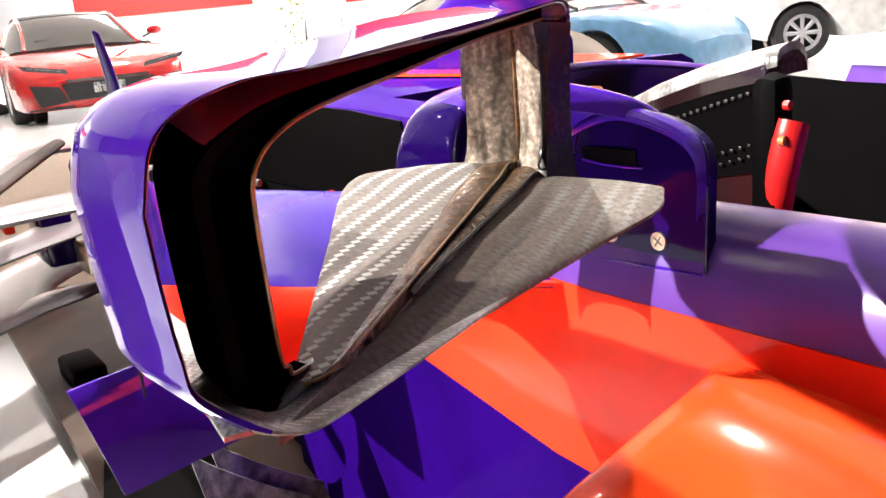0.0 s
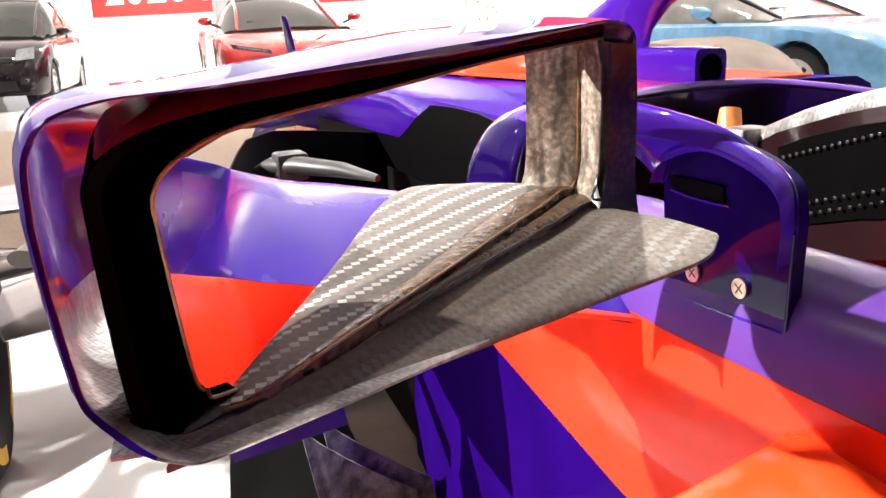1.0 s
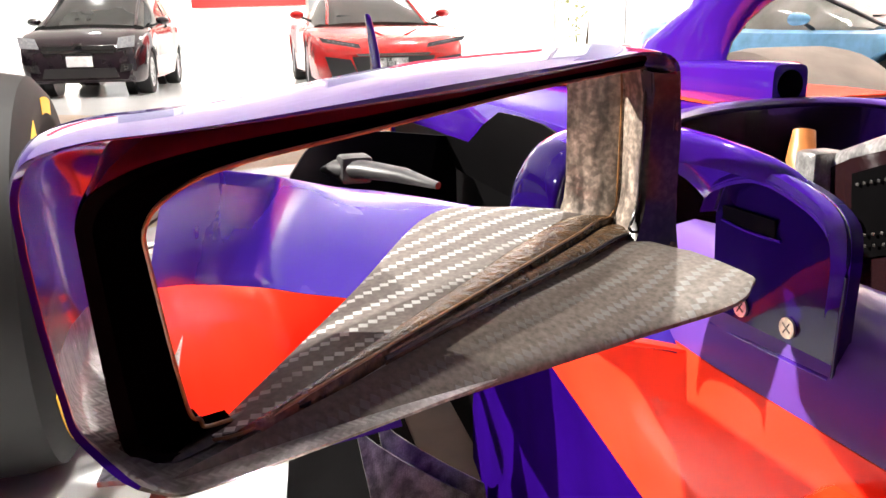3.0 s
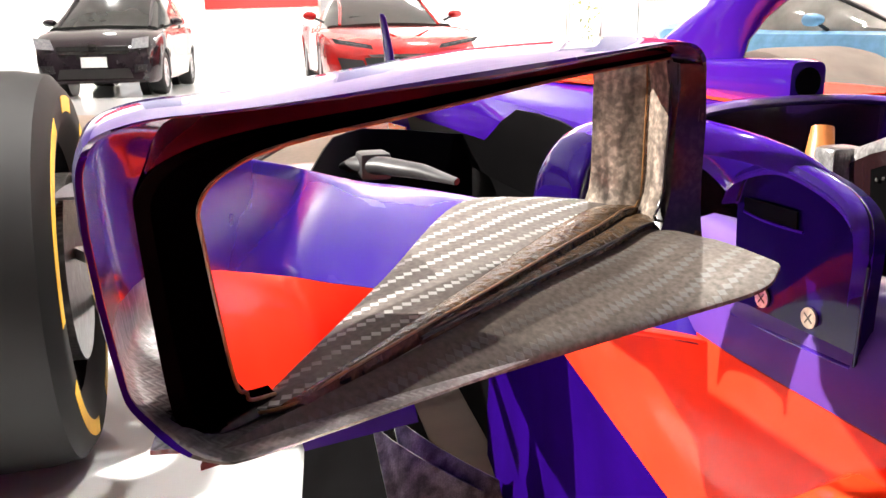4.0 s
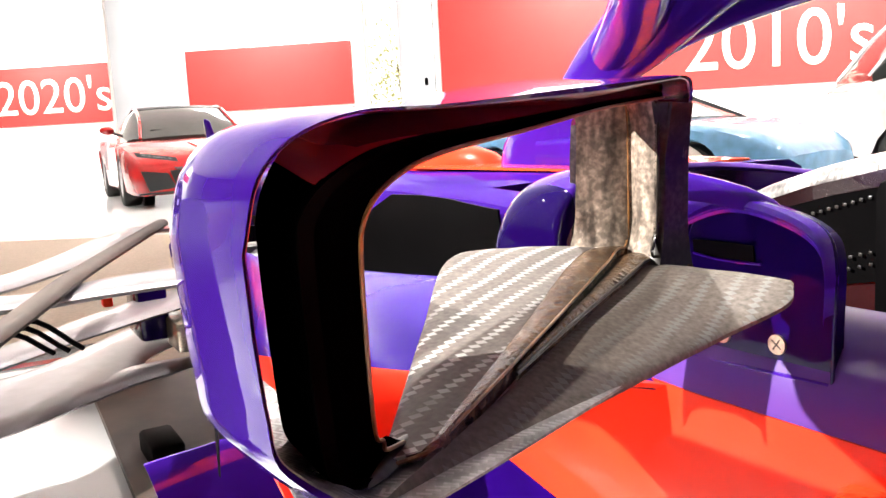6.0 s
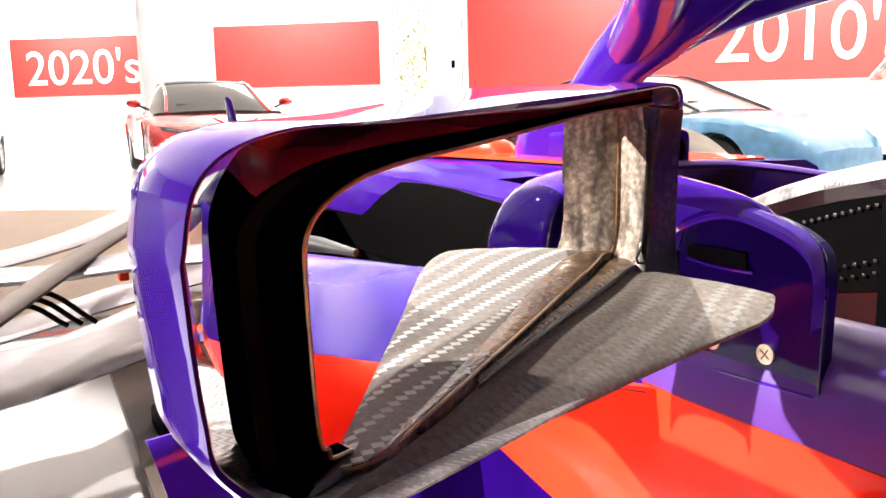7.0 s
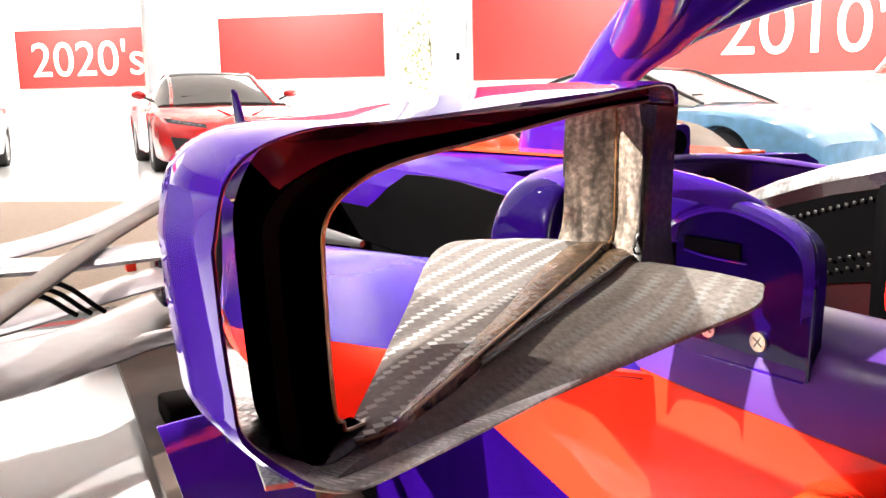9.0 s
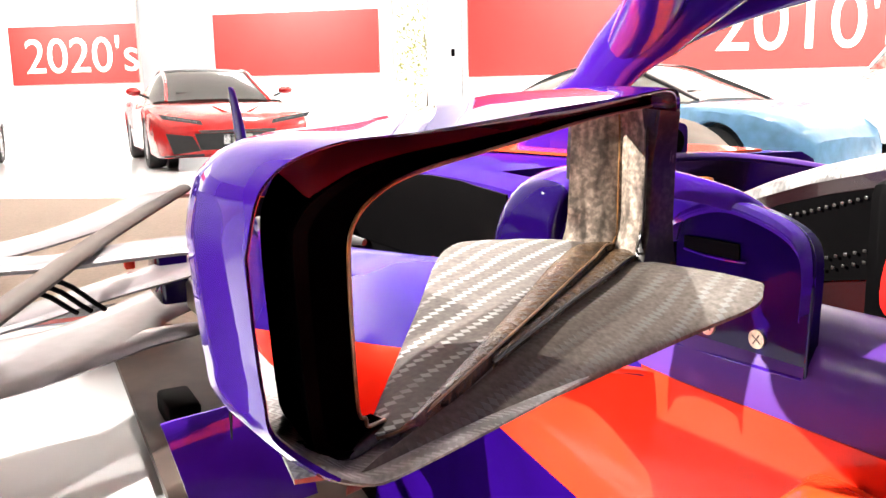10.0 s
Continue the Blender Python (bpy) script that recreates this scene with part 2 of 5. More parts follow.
# the red mirrored under the rim is put into this base colour
M_BAND_REFLECT = paint("lacquer_with_red_reflection", (0.30, 0.032, 0.045), 0.22, 0.8, 0, 0, 0.3, 0.1)
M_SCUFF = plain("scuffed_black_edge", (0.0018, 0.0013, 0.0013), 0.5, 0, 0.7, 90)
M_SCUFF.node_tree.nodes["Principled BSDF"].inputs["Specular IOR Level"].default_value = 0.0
M_SEAM = plain("brown_resin_seam", (0.22, 0.10, 0.03), 0.35, 0, 0.5, 200, 0.0004)
M_BROWN = paint("brown_carbon_lacquer", (0.016, 0.006, 0.007), 0.2, 0.5)
M_ARM = plain("pale_satin_arm", (0.18, 0.155, 0.165), 0.34, 0.1, 0.12, 30, 0, 0.4)
M_FAIR = plain("grey_satin_fairing", (0.030, 0.028, 0.030), 0.45, 0.1, 0.3, 60)
M_ROD = plain("matt_brown_rod", (0.035, 0.022, 0.017), 0.6, 0, 0.3, 40)
# near-black, for black parts and for sheets put in place of shade
M_BLACK_SHADE = plain("black_parts_and_shade", (0.0016, 0.0014, 0.0016), 0.6, 0, 0.3, 40)
M_BLACK_SHADE.node_tree.nodes["Principled BSDF"].inputs["Specular IOR Level"].default_value = 0.03
M_STEEL = plain("worn_steel", (0.55, 0.48, 0.38), 0.3, 0.9, 0.4, 300, 0.0003)
M_RUBBER = plain("tyre_rubber", (0.016, 0.015, 0.015), 0.75, 0, 0.3, 80, 0.0005)
M_RIM_EDGE = carbon("black_brown_rim", 0.014, 0.003, 0.30, 1.2, (1, 0.78, 0.66), 45, 0, 0.1, 0.00005, 0.05)
M_SLICK = plain("worn_slick_rubber", (0.006, 0.0055, 0.0055), 0.6, 0, 0.25, 8, 0.001)
M_SLICK.node_tree.nodes["Principled BSDF"].inputs["Specular IOR Level"].default_value = 0.2
M_LINING = carbon("brown_worn_lining", 0.055, 0.003, 0.34, 1.0, (1, 0.80, 0.68), 45, 90, 0.2, 0.0001)
# beige rubber: strong light on the far tyre is put into its colour
M_TYRE_LIT = plain("lit_tyre_rubber", (0.42, 0.36, 0.31), 0.8, 0, 0.25, 8, 0.001)
M_YELLOW = plain("yellow_marking", (0.75, 0.42, 0.03), 0.5)
M_WHITE = plain("white_wall_paint", (0.82, 0.80, 0.76), 0.6, 0, 0.05, 2.0)
M_GREY = plain("pale_grey_column", (0.44, 0.46, 0.48), 0.6, 0, 0.06, 2.0)
M_BANNER = plain("red_banner_cloth", (0.38, 0.016, 0.012), 0.7, 0, 0.08, 3.0)
M_CREAM = plain("cream_print", (0.85, 0.72, 0.60), 0.7, 0, 0.05, 3.0)
M_AMBER = plain("amber_plastic", (0.55, 0.19, 0.05), 0.4, 0, 0.2, 60)
M_LEVER = plain("red_rubber_grip", (0.55, 0.012, 0.01), 0.35, 0, 0.15, 80, 0.0004)
M_GREENISH = plain("green_plastic", (0.02, 0.30, 0.10), 0.4)
M_CHROME = plain("chrome", (0.85, 0.85, 0.86), 0.08, 1.0, 0.05)
M_GLASS = plain("dark_window_glass", (0.03, 0.032, 0.03), 0.08, 0, 0.2, 3, 0, 0.1)
M_GLASS.node_tree.nodes["Principled BSDF"].inputs["Specular IOR Level"].default_value = 0.15

# ---- building helpers ----


def link_mesh(name, verts, faces, material, parent=None, label="", smooth=True, flat_angle=40):
    me = bpy.data.meshes.new(name)
    me.from_pydata([tuple(v) for v in verts], [], faces)
    bm = bmesh.new()
    bm.from_mesh(me)
    bmesh.ops.remove_doubles(bm, verts=bm.verts, dist=1e-6)
    bmesh.ops.recalc_face_normals(bm, faces=bm.faces)
    if smooth:
        for f in bm.faces:
            f.smooth = True
        for e in bm.edges:
            if len(e.link_faces) == 2 and e.calc_face_angle(0) > radians(flat_angle):
                e.smooth = False
    bm.to_mesh(me)
    bm.free()
    me.materials.append(material)
    ob = new(name, me)
    if parent is not None:
        ob.parent = parent
    if label:
        tagged(ob, label)
    return ob


def empty(name, m=None, parent=None):
    ob = new(name)
    ob.empty_display_size = 0.1
    if m is not None:
        ob.matrix_basis = m
    if parent is not None:
        ob.parent = parent
    return ob


def smooth_path(points, n=8, closed=False):
    """Catmull-Rom through the points."""
    p = [Vector(q) for q in points]
    out = []
    count = len(p) if closed else len(p) - 1
    for i in range(count):
        a = p[i - 1] if closed or i else p[0] * 2 - p[1]
        b, c = p[i], p[(i + 1) % len(p)]
        d = p[(i + 2) % len(p)] if closed or i + 2 < len(p) else c * 2 - b
        for k in range(n):
            t = k / n
            out.append(0.5 * (2 * b + (c - a) * t + (2 * a - 5 * b + 4 * c - d) * t * t + (3 * b - a - 3 * c + d) * t ** 3))
    if not closed:
        out.append(p[-1])
    return out


def loft(rings, closed=True, ends=True):
    """Verts and faces of a skin through rings of equal length."""
    k = len(rings[0])
    verts = [v for r in rings for v in r]
    faces = []
    for i in range(len(rings) - 1):
        for j in range(k if closed else k - 1):
            a, b = i * k + j, i * k + (j + 1) % k
            faces.append((a, b, b + k, a + k))
    if ends and closed:
        faces.append(tuple(range(k))[::-1])
        faces.append(tuple(range((len(rings) - 1) * k, len(rings) * k)))
    return verts, faces


def tube(path, radius, sides=12, flat=1.0, up=(0, 0, 1)):
    """A round or oval bar along a path; radius may be a list."""
    rings = []
    p = [Vector(q) for q in path]
    for i, q in enumerate(p):
        d = (p[min(i + 1, len(p) - 1)] - p[max(i - 1, 0)]).normalized()
        x = d.cross(Vector(up)).normalized()
        y = x.cross(d).normalized()
        r = radius[i] if isinstance(radius, (list, tuple)) else radius
        rings.append([q + x * r * math.cos(a) + y * r * flat * math.sin(a) for a in (2 * math.pi * k / sides for k in range(sides))])
    return loft(rings)


def sheet(rows, thick, outward):
    """A skin over rows of points, with a second skin thick metres along the vector outward, closed at its edges."""
    o = Vector(outward).normalized() * thick
    k, m = len(rows[0]), len(rows)
    top = [Vector(v) for r in rows for v in r]
    verts = top + [v + o for v in top]
    faces, s = [], k * m
    for i in range(m - 1):
        for j in range(k - 1):
            a = i * k + j
            q = (a, a + 1, a + k + 1, a + k)
            faces += [q, tuple(x + s for x in q[::-1])]
    edge = [j for j in range(k)] + [i * k + k - 1 for i in range(1, m)] + [(m - 1) * k + j for j in range(k - 2, -1, -1)] + [i * k for i in range(m - 2, 0, -1)]
    for a, b in zip(edge, edge[1:] + edge[:1]):
        faces.append((a, b, b + s, a + s))
    return verts, faces


def outline(points, thick, direction):
    """A flat plate with the given outline."""
    o = Vector(direction) * thick
    k = len(points)
    verts = [Vector(p) for p in points] + [Vector(p) + o for p in points]
    faces = [tuple(range(k)), tuple(range(2 * k - 1, k - 1, -1))]
    faces += [(i, (i + 1) % k, (i + 1) % k + k, i + k) for i in range(k)]
    return verts, faces


def box(x0, x1, y0, y1, z0, z1, bevel=0.0):
    bm = bmesh.new()
    bmesh.ops.create_cube(bm, size=1)
    for v in bm.verts:
        v.co = Vector(((x0 + x1) / 2 + v.co.x * (x1 - x0), (y0 + y1) / 2 + v.co.y * (y1 - y0), (z0 + z1) / 2 + v.co.z * (z1 - z0)))
    if bevel:
        bmesh.ops.bevel(bm, geom=bm.edges[:], offset=bevel, segments=2, affect="EDGES", profile=0.5)
    verts = [v.co.copy() for v in bm.verts]
    bm.verts.index_update()
    faces = [tuple(v.index for v in f.verts) for f in bm.faces]
    bm.free()
    return verts, faces


def disc(centre, axis, r0, r1, depth, sides=28):
    """A ring or cylinder: r0 is the hole's radius."""
    a = Vector(axis).normalized()
    x = a.orthogonal().normalized()
    y = a.cross(x)
    c = Vector(centre)
    circle = lambda r, d: [c + a * d + (x * math.cos(t) + y * math.sin(t)) * r for t in (2 * math.pi * k / sides for k in range(sides))]
    if r0 <= 0:
        return loft([circle(r1, 0), circle(r1, depth)])
    v, f = loft([circle(r0, 0), circle(r1, 0), circle(r1, depth), circle(r0, depth), circle(r0, 0)], True, False)
    return v, f


def add(name, geo, material, parent=None, label="", smooth=True, flat_angle=40):
    return link_mesh(name, geo[0], geo[1], material, parent, label, smooth, flat_angle)

# ---- the hall ----
FLOOR_M = plain("polished_floor", (0.80, 0.80, 0.79), 0.12, 0, 0.05, 1.2)
add("floor", box(-32, 18, -8, 34, -0.2, 0.0), FLOOR_M, None, "", False)
tagged(bpy.data.objects["floor"], "pale polished showroom floor", "floor", "", "structure")
CEIL_M = plain("pale_ceiling", (0.82, 0.78, 0.76), 0.8, 0, 0.1, 2.0)
add("ceiling", box(-32, 18, -8, 34, 4.6, 4.8), CEIL_M, None, "", False)
tagged(bpy.data.objects["ceiling"], "pale hall ceiling", "ceiling", "", "structure")
CARPET = plain("brown_carpet", (0.30, 0.23, 0.18), 0.9, 0, 0.15, 60, 0.002)


def wall(name, x0, x1, y0, y1, z0=0.0, z1=4.6, m=M_WHITE, label="white hall wall"):
    ob = add(name, box(x0, x1, y0, y1, z0, z1), m, None, "", False)
    return tagged(ob, label, "wall", "", "structure")


wall("wall_north_right", -1.86, 18, 15.3, 15.6)
wall("wall_north_middle", -8.2, -3.62, 17.55, 17.85)
wall("wall_north_left", -32, -9.1, 20.9, 21.2)
wall("wall_return_left", -9.3, -9.1, 17.55, 20.9)
wall("wall_return_right", -1.86, -1.66, 15.6, 17.85)
# west and south walls are out of view, dark only to dim reflections
M_DIM = plain("dark_grey_wall", (0.10, 0.095, 0.09), 0.7, 0, 0.1, 2.0)
wall("wall_east", 18, 18.3, -8, 15.6)
wall("wall_west", -32.3, -32, -8, 21, m=M_DIM, label="unseen dark grey wall that keeps reflections dim")
wall("wall_south", -32, 18, -8.3, -8, m=M_DIM, label="unseen dark grey wall that keeps reflections dim")


def banner(x0, x1, y, z0, z1, words="", size=0.5, tx=0.0, tz=0.0, label="red wall banner"):
    b = add("wall_banner", box(x0, x1, y - 0.03, y - 0.004, z0, z1, 0.004), M_BANNER, None, "", False)
    tagged(b, label, "banner", "wall banners")
    if words:
        cu = bpy.data.curves.new("banner_lettering", "FONT")
        cu.body, cu.size, cu.extrude = words, size, 0.003
        cu.align_x = "LEFT"
        cu.materials.append(M_CREAM)
        me = bpy.data.meshes.new_from_object(new("text_form", cu))
        bpy.data.objects.remove(bpy.data.objects["text_form"])
        t = new("lettering", me)
        t.parent = b
        t.matrix_basis = pose(tx, y - 0.036, tz, 90, 0, 0)
        tagged(t, "cream printed decade lettering")
        me.materials.clear()
        me.materials.append(M_CREAM)
        return b, t
    return b, None


def letter_fit(t, x0, x1, z0, z1):
    xs = [v.co.x for v in t.data.vertices]
    ys = [v.co.y for v in t.data.vertices]
    sx, sy = (x1 - x0) / (max(xs) - min(xs)), (z1 - z0) / (max(ys) - min(ys))
    t.matrix_basis = pose(x0 - min(xs) * sx, t.matrix_basis.translation.y, z0 - min(ys) * sy, 90, 0, 0) @ Matrix.Diagonal((sx, sy, 1, 1))


B1, B2, B3 = 1.86, 1.348, 1.147
b, t = banner(-7.9 * B1, -5.8 * B1, 20.9, 0.7 + 0.40 * B1, 0.7 + 1.215 * B1, "2020's", 1, 0, 0, "red banner with the lettering 2020's")
letter_fit(t, -14.24, -11.05, 1.74, 2.66)
banner(-5.64 * B2, -2.89 * B2, 17.55, 0.7 + 0.515 * B2, 0.7 + 1.485 * B2, label="plain red wall banner")
b, t = banner(-1.53 * B3, 9.6, 15.3, 0.7 + 0.42 * B3, 0.7 + 2.55 * B3, "2010's", 1, 0, 0, "long red banner with the lettering 2010's")
letter_fit(t, 2.54, 5.66, 1.50, 2.48)
banner(-23.0, -18.0, 20.9, 2.15, 3.15, label="plain red wall banner far along the hall")

# ---- the racing car ----
CAR = Matrix(((-0.6, -0.8, 0, 0.37), (0.8, -0.6, 0, 0.53), (0, 0, 1, -0.1), (0, 0, 0, 1)))
race_car = empty("race_car", CAR)
tagged(race_car, "violet-blue and orange-red single-seat racing car with a halo", "racing car")


def K(s, l, z):
    return Vector((s, -l, z))


def KS(*rows):
    return [K(*r) for r in rows]


# chassis and cockpit flank: ledge, red band, dark blue flank
def inward(s):
    return max(0.0, s - 0.13) * 0.168 + max(0.0, s - 1.0) * -0.06


def rise(s):
    u = min(1, max(0, (s - 0.18) / 0.35))
    return 0.037 * u * u * (3 - 2 * u)


def drop(s):
    return -0.055 * max(0.0, s - 1.0) ** 1.6


stations = [-0.55 + 0.05 * i for i in range(29)]
ledge = [[K(s, -0.232 + inward(s), 0.60 + drop(s)), K(s, -0.246 + inward(s), 0.685 + rise(s) + drop(s)), K(s, -0.254 + inward(s), 0.697 + rise(s)), K(s, -0.265 + inward(s), 0.700 + rise(s)),
          K(s, -0.282 + inward(s), 0.697 + rise(s) * 0.9), K(s, -0.297 + inward(s), 0.689 + rise(s) * 0.7), K(s, -0.305 + inward(s), 0.674 + rise(s) * 0.4), K(s, -0.309 + inward(s), 0.655)] for s in stations if s < 0.24]
add("cockpit_flank", sheet(ledge, 0.004, (0, -1, -0.3)), M_VIOLET_SHEEN, race_car, "violet cockpit rim with pale sheen in its colour")
band = [[K(s, -0.309 + inward(s), 0.6545), K(s, -0.311 + inward(s), 0.62), K(s, -0.308 + inward(s), 0.575), K(s, -0.300 + inward(s), 0.534)] for s in stations if s < 0.52]
add("red_flank_band", sheet(band, 0.004, (0, -1, 0)), M_RED, race_car, "glossy orange-red flank band")
blue = [[K(s, -0.300 + inward(s), 0.5335), K(s, -0.292 + inward(s), 0.45), K(s, -0.285 + inward(s), 0.32), K(s, -0.285 + inward(s), 0.19)] for s in stations if s < 0.86]
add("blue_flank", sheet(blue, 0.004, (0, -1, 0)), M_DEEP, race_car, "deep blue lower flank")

# front of the chassis with the nose: violet above, bare black below
upper, lower = [], []
for s, w, top, bottom in ((0.30, 0.262, 0.737, 0.2), (0.44, 0.235, 0.738, 0.2), (0.6, 0.215, 0.738, 0.2), (0.8, 0.195, 0.736, 0.21), (1.0, 0.18, 0.738, 0.22), (1.2, 0.168, 0.740, 0.24), (1.4, 0.155, 0.738, 0.26), (1.8, 0.13, 0.69, 0.30), (2.15, 0.10, 0.61, 0.33), (2.45, 0.075, 0.52, 0.36)):
    r = 0.03
    waist = top - 0.08 - max(0, s - 0.5) * 0.03
    prof = [(-w * 0.88, waist - 0.02), (-w * 1.0, top - r), (-w + r * 0.3, top - r * 0.3), (-w + r, top), (0, top + 0.004), (w - r, top), (w - r * 0.3, top - r * 0.3), (w, top - r), (w * 0.88, waist - 0.02)]
    upper.append([K(s, l, z) for l, z in prof])
    lower.append([K(s, l, z) for l, z in ((-w * 0.88 + 0.004, waist - 0.02), (-w * 0.88, (waist + bottom) / 2), (-w * 0.85, bottom), (w * 0.85, bottom), (w * 0.88, (waist + bottom) / 2), (w * 0.88 - 0.004, waist - 0.02))])
add("monocoque", loft(upper[1:]), M_MONO, race_car, "violet chassis top and nose")
stripe = [[K(s, l, 0.7435 + (0.002 if 0.5 < s < 1.3 else 0.0) - 0.004 * (s > 1.3)) for l in (-0.07, -0.02, 0.03, 0.07, 0.11, 0.145)] for s in (0.445, 0.52, 0.6, 0.7, 0.8, 0.9, 1.0, 1.1, 1.2, 1.3)]
add("top_stripe", sheet(stripe, 0.003, (0, 0, -1)), M_LACQUER, race_car, "lacquered orange-red stripe along the chassis top")
side = [[K(s, -w - 0.004, z0 + (z1 - z0) * u) for u in (0, 0.5, 1.0)] for s, w, z0, z1 in ((1.32, 0.155, 0.52, 0.635), (1.5, 0.142, 0.51, 0.625), (1.8, 0.124, 0.48, 0.59), (2.15, 0.096, 0.43, 0.52), (2.4, 0.078, 0.39, 0.46))]
add("nose_side_panel", sheet(side, 0.003, (0, -1, 0)), M_LACQUER, race_car, "lacquered orange-red nose side")
add("monocoque_underside", loft(lower[2:]), M_BLACK_SHADE, race_car, "black lower chassis")
# shade on the violet chassis side, laid on as a black sheet with a slanting edge
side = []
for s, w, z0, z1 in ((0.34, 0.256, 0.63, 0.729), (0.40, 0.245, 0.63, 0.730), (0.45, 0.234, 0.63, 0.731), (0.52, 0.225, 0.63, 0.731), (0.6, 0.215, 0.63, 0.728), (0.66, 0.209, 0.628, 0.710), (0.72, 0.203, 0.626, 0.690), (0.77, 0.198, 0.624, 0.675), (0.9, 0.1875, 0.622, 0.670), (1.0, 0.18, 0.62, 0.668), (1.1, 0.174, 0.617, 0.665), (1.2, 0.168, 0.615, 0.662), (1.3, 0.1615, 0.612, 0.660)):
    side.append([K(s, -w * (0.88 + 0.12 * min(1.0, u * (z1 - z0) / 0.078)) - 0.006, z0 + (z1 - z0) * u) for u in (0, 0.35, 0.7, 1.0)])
add("side_shade", sheet(side, 0.002, (0, -1, 0)), M_BLACK_SHADE, race_car, "black sheet for the shade on the chassis side")
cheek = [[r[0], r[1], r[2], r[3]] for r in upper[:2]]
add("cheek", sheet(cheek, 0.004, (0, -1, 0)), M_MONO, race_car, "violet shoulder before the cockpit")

# added black sheet that gives the gap behind the vane its shade
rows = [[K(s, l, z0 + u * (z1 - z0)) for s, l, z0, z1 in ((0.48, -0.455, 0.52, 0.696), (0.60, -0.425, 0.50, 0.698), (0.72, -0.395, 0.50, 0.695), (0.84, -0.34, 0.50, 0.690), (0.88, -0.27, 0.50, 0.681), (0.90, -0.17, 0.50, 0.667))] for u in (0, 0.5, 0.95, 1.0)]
add("gap_sheet", sheet(rows, 0.006, (-1, 0, 0)), M_BLACK_SHADE, race_car, "black sheet added for the dark gap behind the shoulder vane")

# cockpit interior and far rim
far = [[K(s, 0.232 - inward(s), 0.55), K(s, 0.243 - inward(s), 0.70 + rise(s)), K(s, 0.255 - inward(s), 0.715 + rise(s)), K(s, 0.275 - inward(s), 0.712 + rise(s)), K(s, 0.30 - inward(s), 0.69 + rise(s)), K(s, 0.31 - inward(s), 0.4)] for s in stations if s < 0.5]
add("cockpit_lining", sheet([r[:2] for r in far], 0.004, (0, 1, 0)), M_BLACK_SHADE, race_car, "black inner cockpit side")
add("cockpit_far_side", sheet([r[1:] for r in far[:17]], 0.004, (0, 1, 0)), M_VIOLET_SHEEN, race_car, "violet far cockpit rim with pale sheen in its colour")
add("cockpit_far_shoulder", sheet([[q - Vector((0, 0, 0.024)) for q in r[1:]] for r in far[16:]], 0.004, (0, 1, 0)), M_PURPLE, race_car, "violet far shoulder")
add("cockpit_floor", box(-0.6, 0.44, -0.25, 0.25, 0.2, 0.23), M_BLACK_SHADE, race_car)
front = [[K(0.425 - 0.35 * (l / 0.24) ** 2 * 0.4, l, z - (z - 0.45) / 0.288 * 0.9 * max(0.0, l - 0.02) ** 2) for l in [i * 0.03 - 0.24 for i in range(17)]] for z in (0.45, 0.60, 0.70, 0.738)]
add("cockpit_front_wall", sheet(front, 0.006, (-1, 0, 0)), M_BROWN, race_car, "brown-black carbon cockpit wall")

add("cockpit_front_rim", tube([K(0.428 - 0.14 * (l / 0.24) ** 2, l, 0.7415 - 0.9 * max(0.0, l - 0.02) ** 2) for l in [i * 0.03 - 0.24 for i in range(17)]], 0.008, 10, 0.6), M_VIOLET_SHEEN, race_car, "violet rolled rim of the cockpit wall, pale sheen in its colour")

# sidepod shoulder close to the eye
edge = smooth_path(KS((0.020, -0.312, 0.638), (0.004, -0.345, 0.645), (0.008, -0.385, 0.632), (0.026, -0.425, 0.601), (0.044, -0.46, 0.555), (0.055, -0.49, 0.49), (0.05, -0.51, 0.40)), 6)
rows = []
for d, up in ((0.004, -0.02), (0.0, -0.003), (-0.006, 0.001), (-0.02, 0.002), (-0.06, -0.001), (-0.15, -0.012), (-0.4, -0.05)):
    rows.append([p + Vector((d, 0, up)) for p in edge])
add("sidepod_shoulder", sheet(rows, 0.004, (-0.3, 0, -1)), M_LACQUER, race_car, "orange-red sidepod shoulder under clear lacquer")

# horizontal shoulder vane ahead of the sidepod, its rear face red
fe = KS((0.225, -0.270, 0.690), (0.26, -0.318, 0.696), (0.30, -0.345, 0.696), (0.335, -0.38, 0.700), (0.345, -0.410, 0.7045), (0.33, -0.4374, 0.7113), (0.25, -0.4852, 0.7344), (0.19, -0.5020, 0.7465), (0.12, -0.5240, 0.7605), (0.06, -0.5440, 0.7733))
pr = KS((0.125, -0.292, 0.648), (0.133, -0.316, 0.655), (0.155, -0.37, 0.664), (0.180, -0.425, 0.671), (0.162, -0.4724, 0.6881), (0.157, -0.492, 0.694), (0.15, -0.5090, 0.7006), (0.125, -0.5270, 0.711), (0.075, -0.5440, 0.7285), (0.03, -0.5525, 0.7412))
re = KS((0.128, -0.292, 0.643), (0.136, -0.316, 0.650), (0.152, -0.37, 0.656), (0.168, -0.425, 0.645), (0.166, -0.475, 0.622), (0.155, -0.490, 0.627), (0.140, -0.503, 0.634), (0.10, -0.52, 0.657), (0.06, -0.5350, 0.681), (0.03, -0.5450, 0.696))
fe, pr, re = smooth_path(fe, 5), smooth_path(pr, 5), smooth_path(re, 5)
rows = []
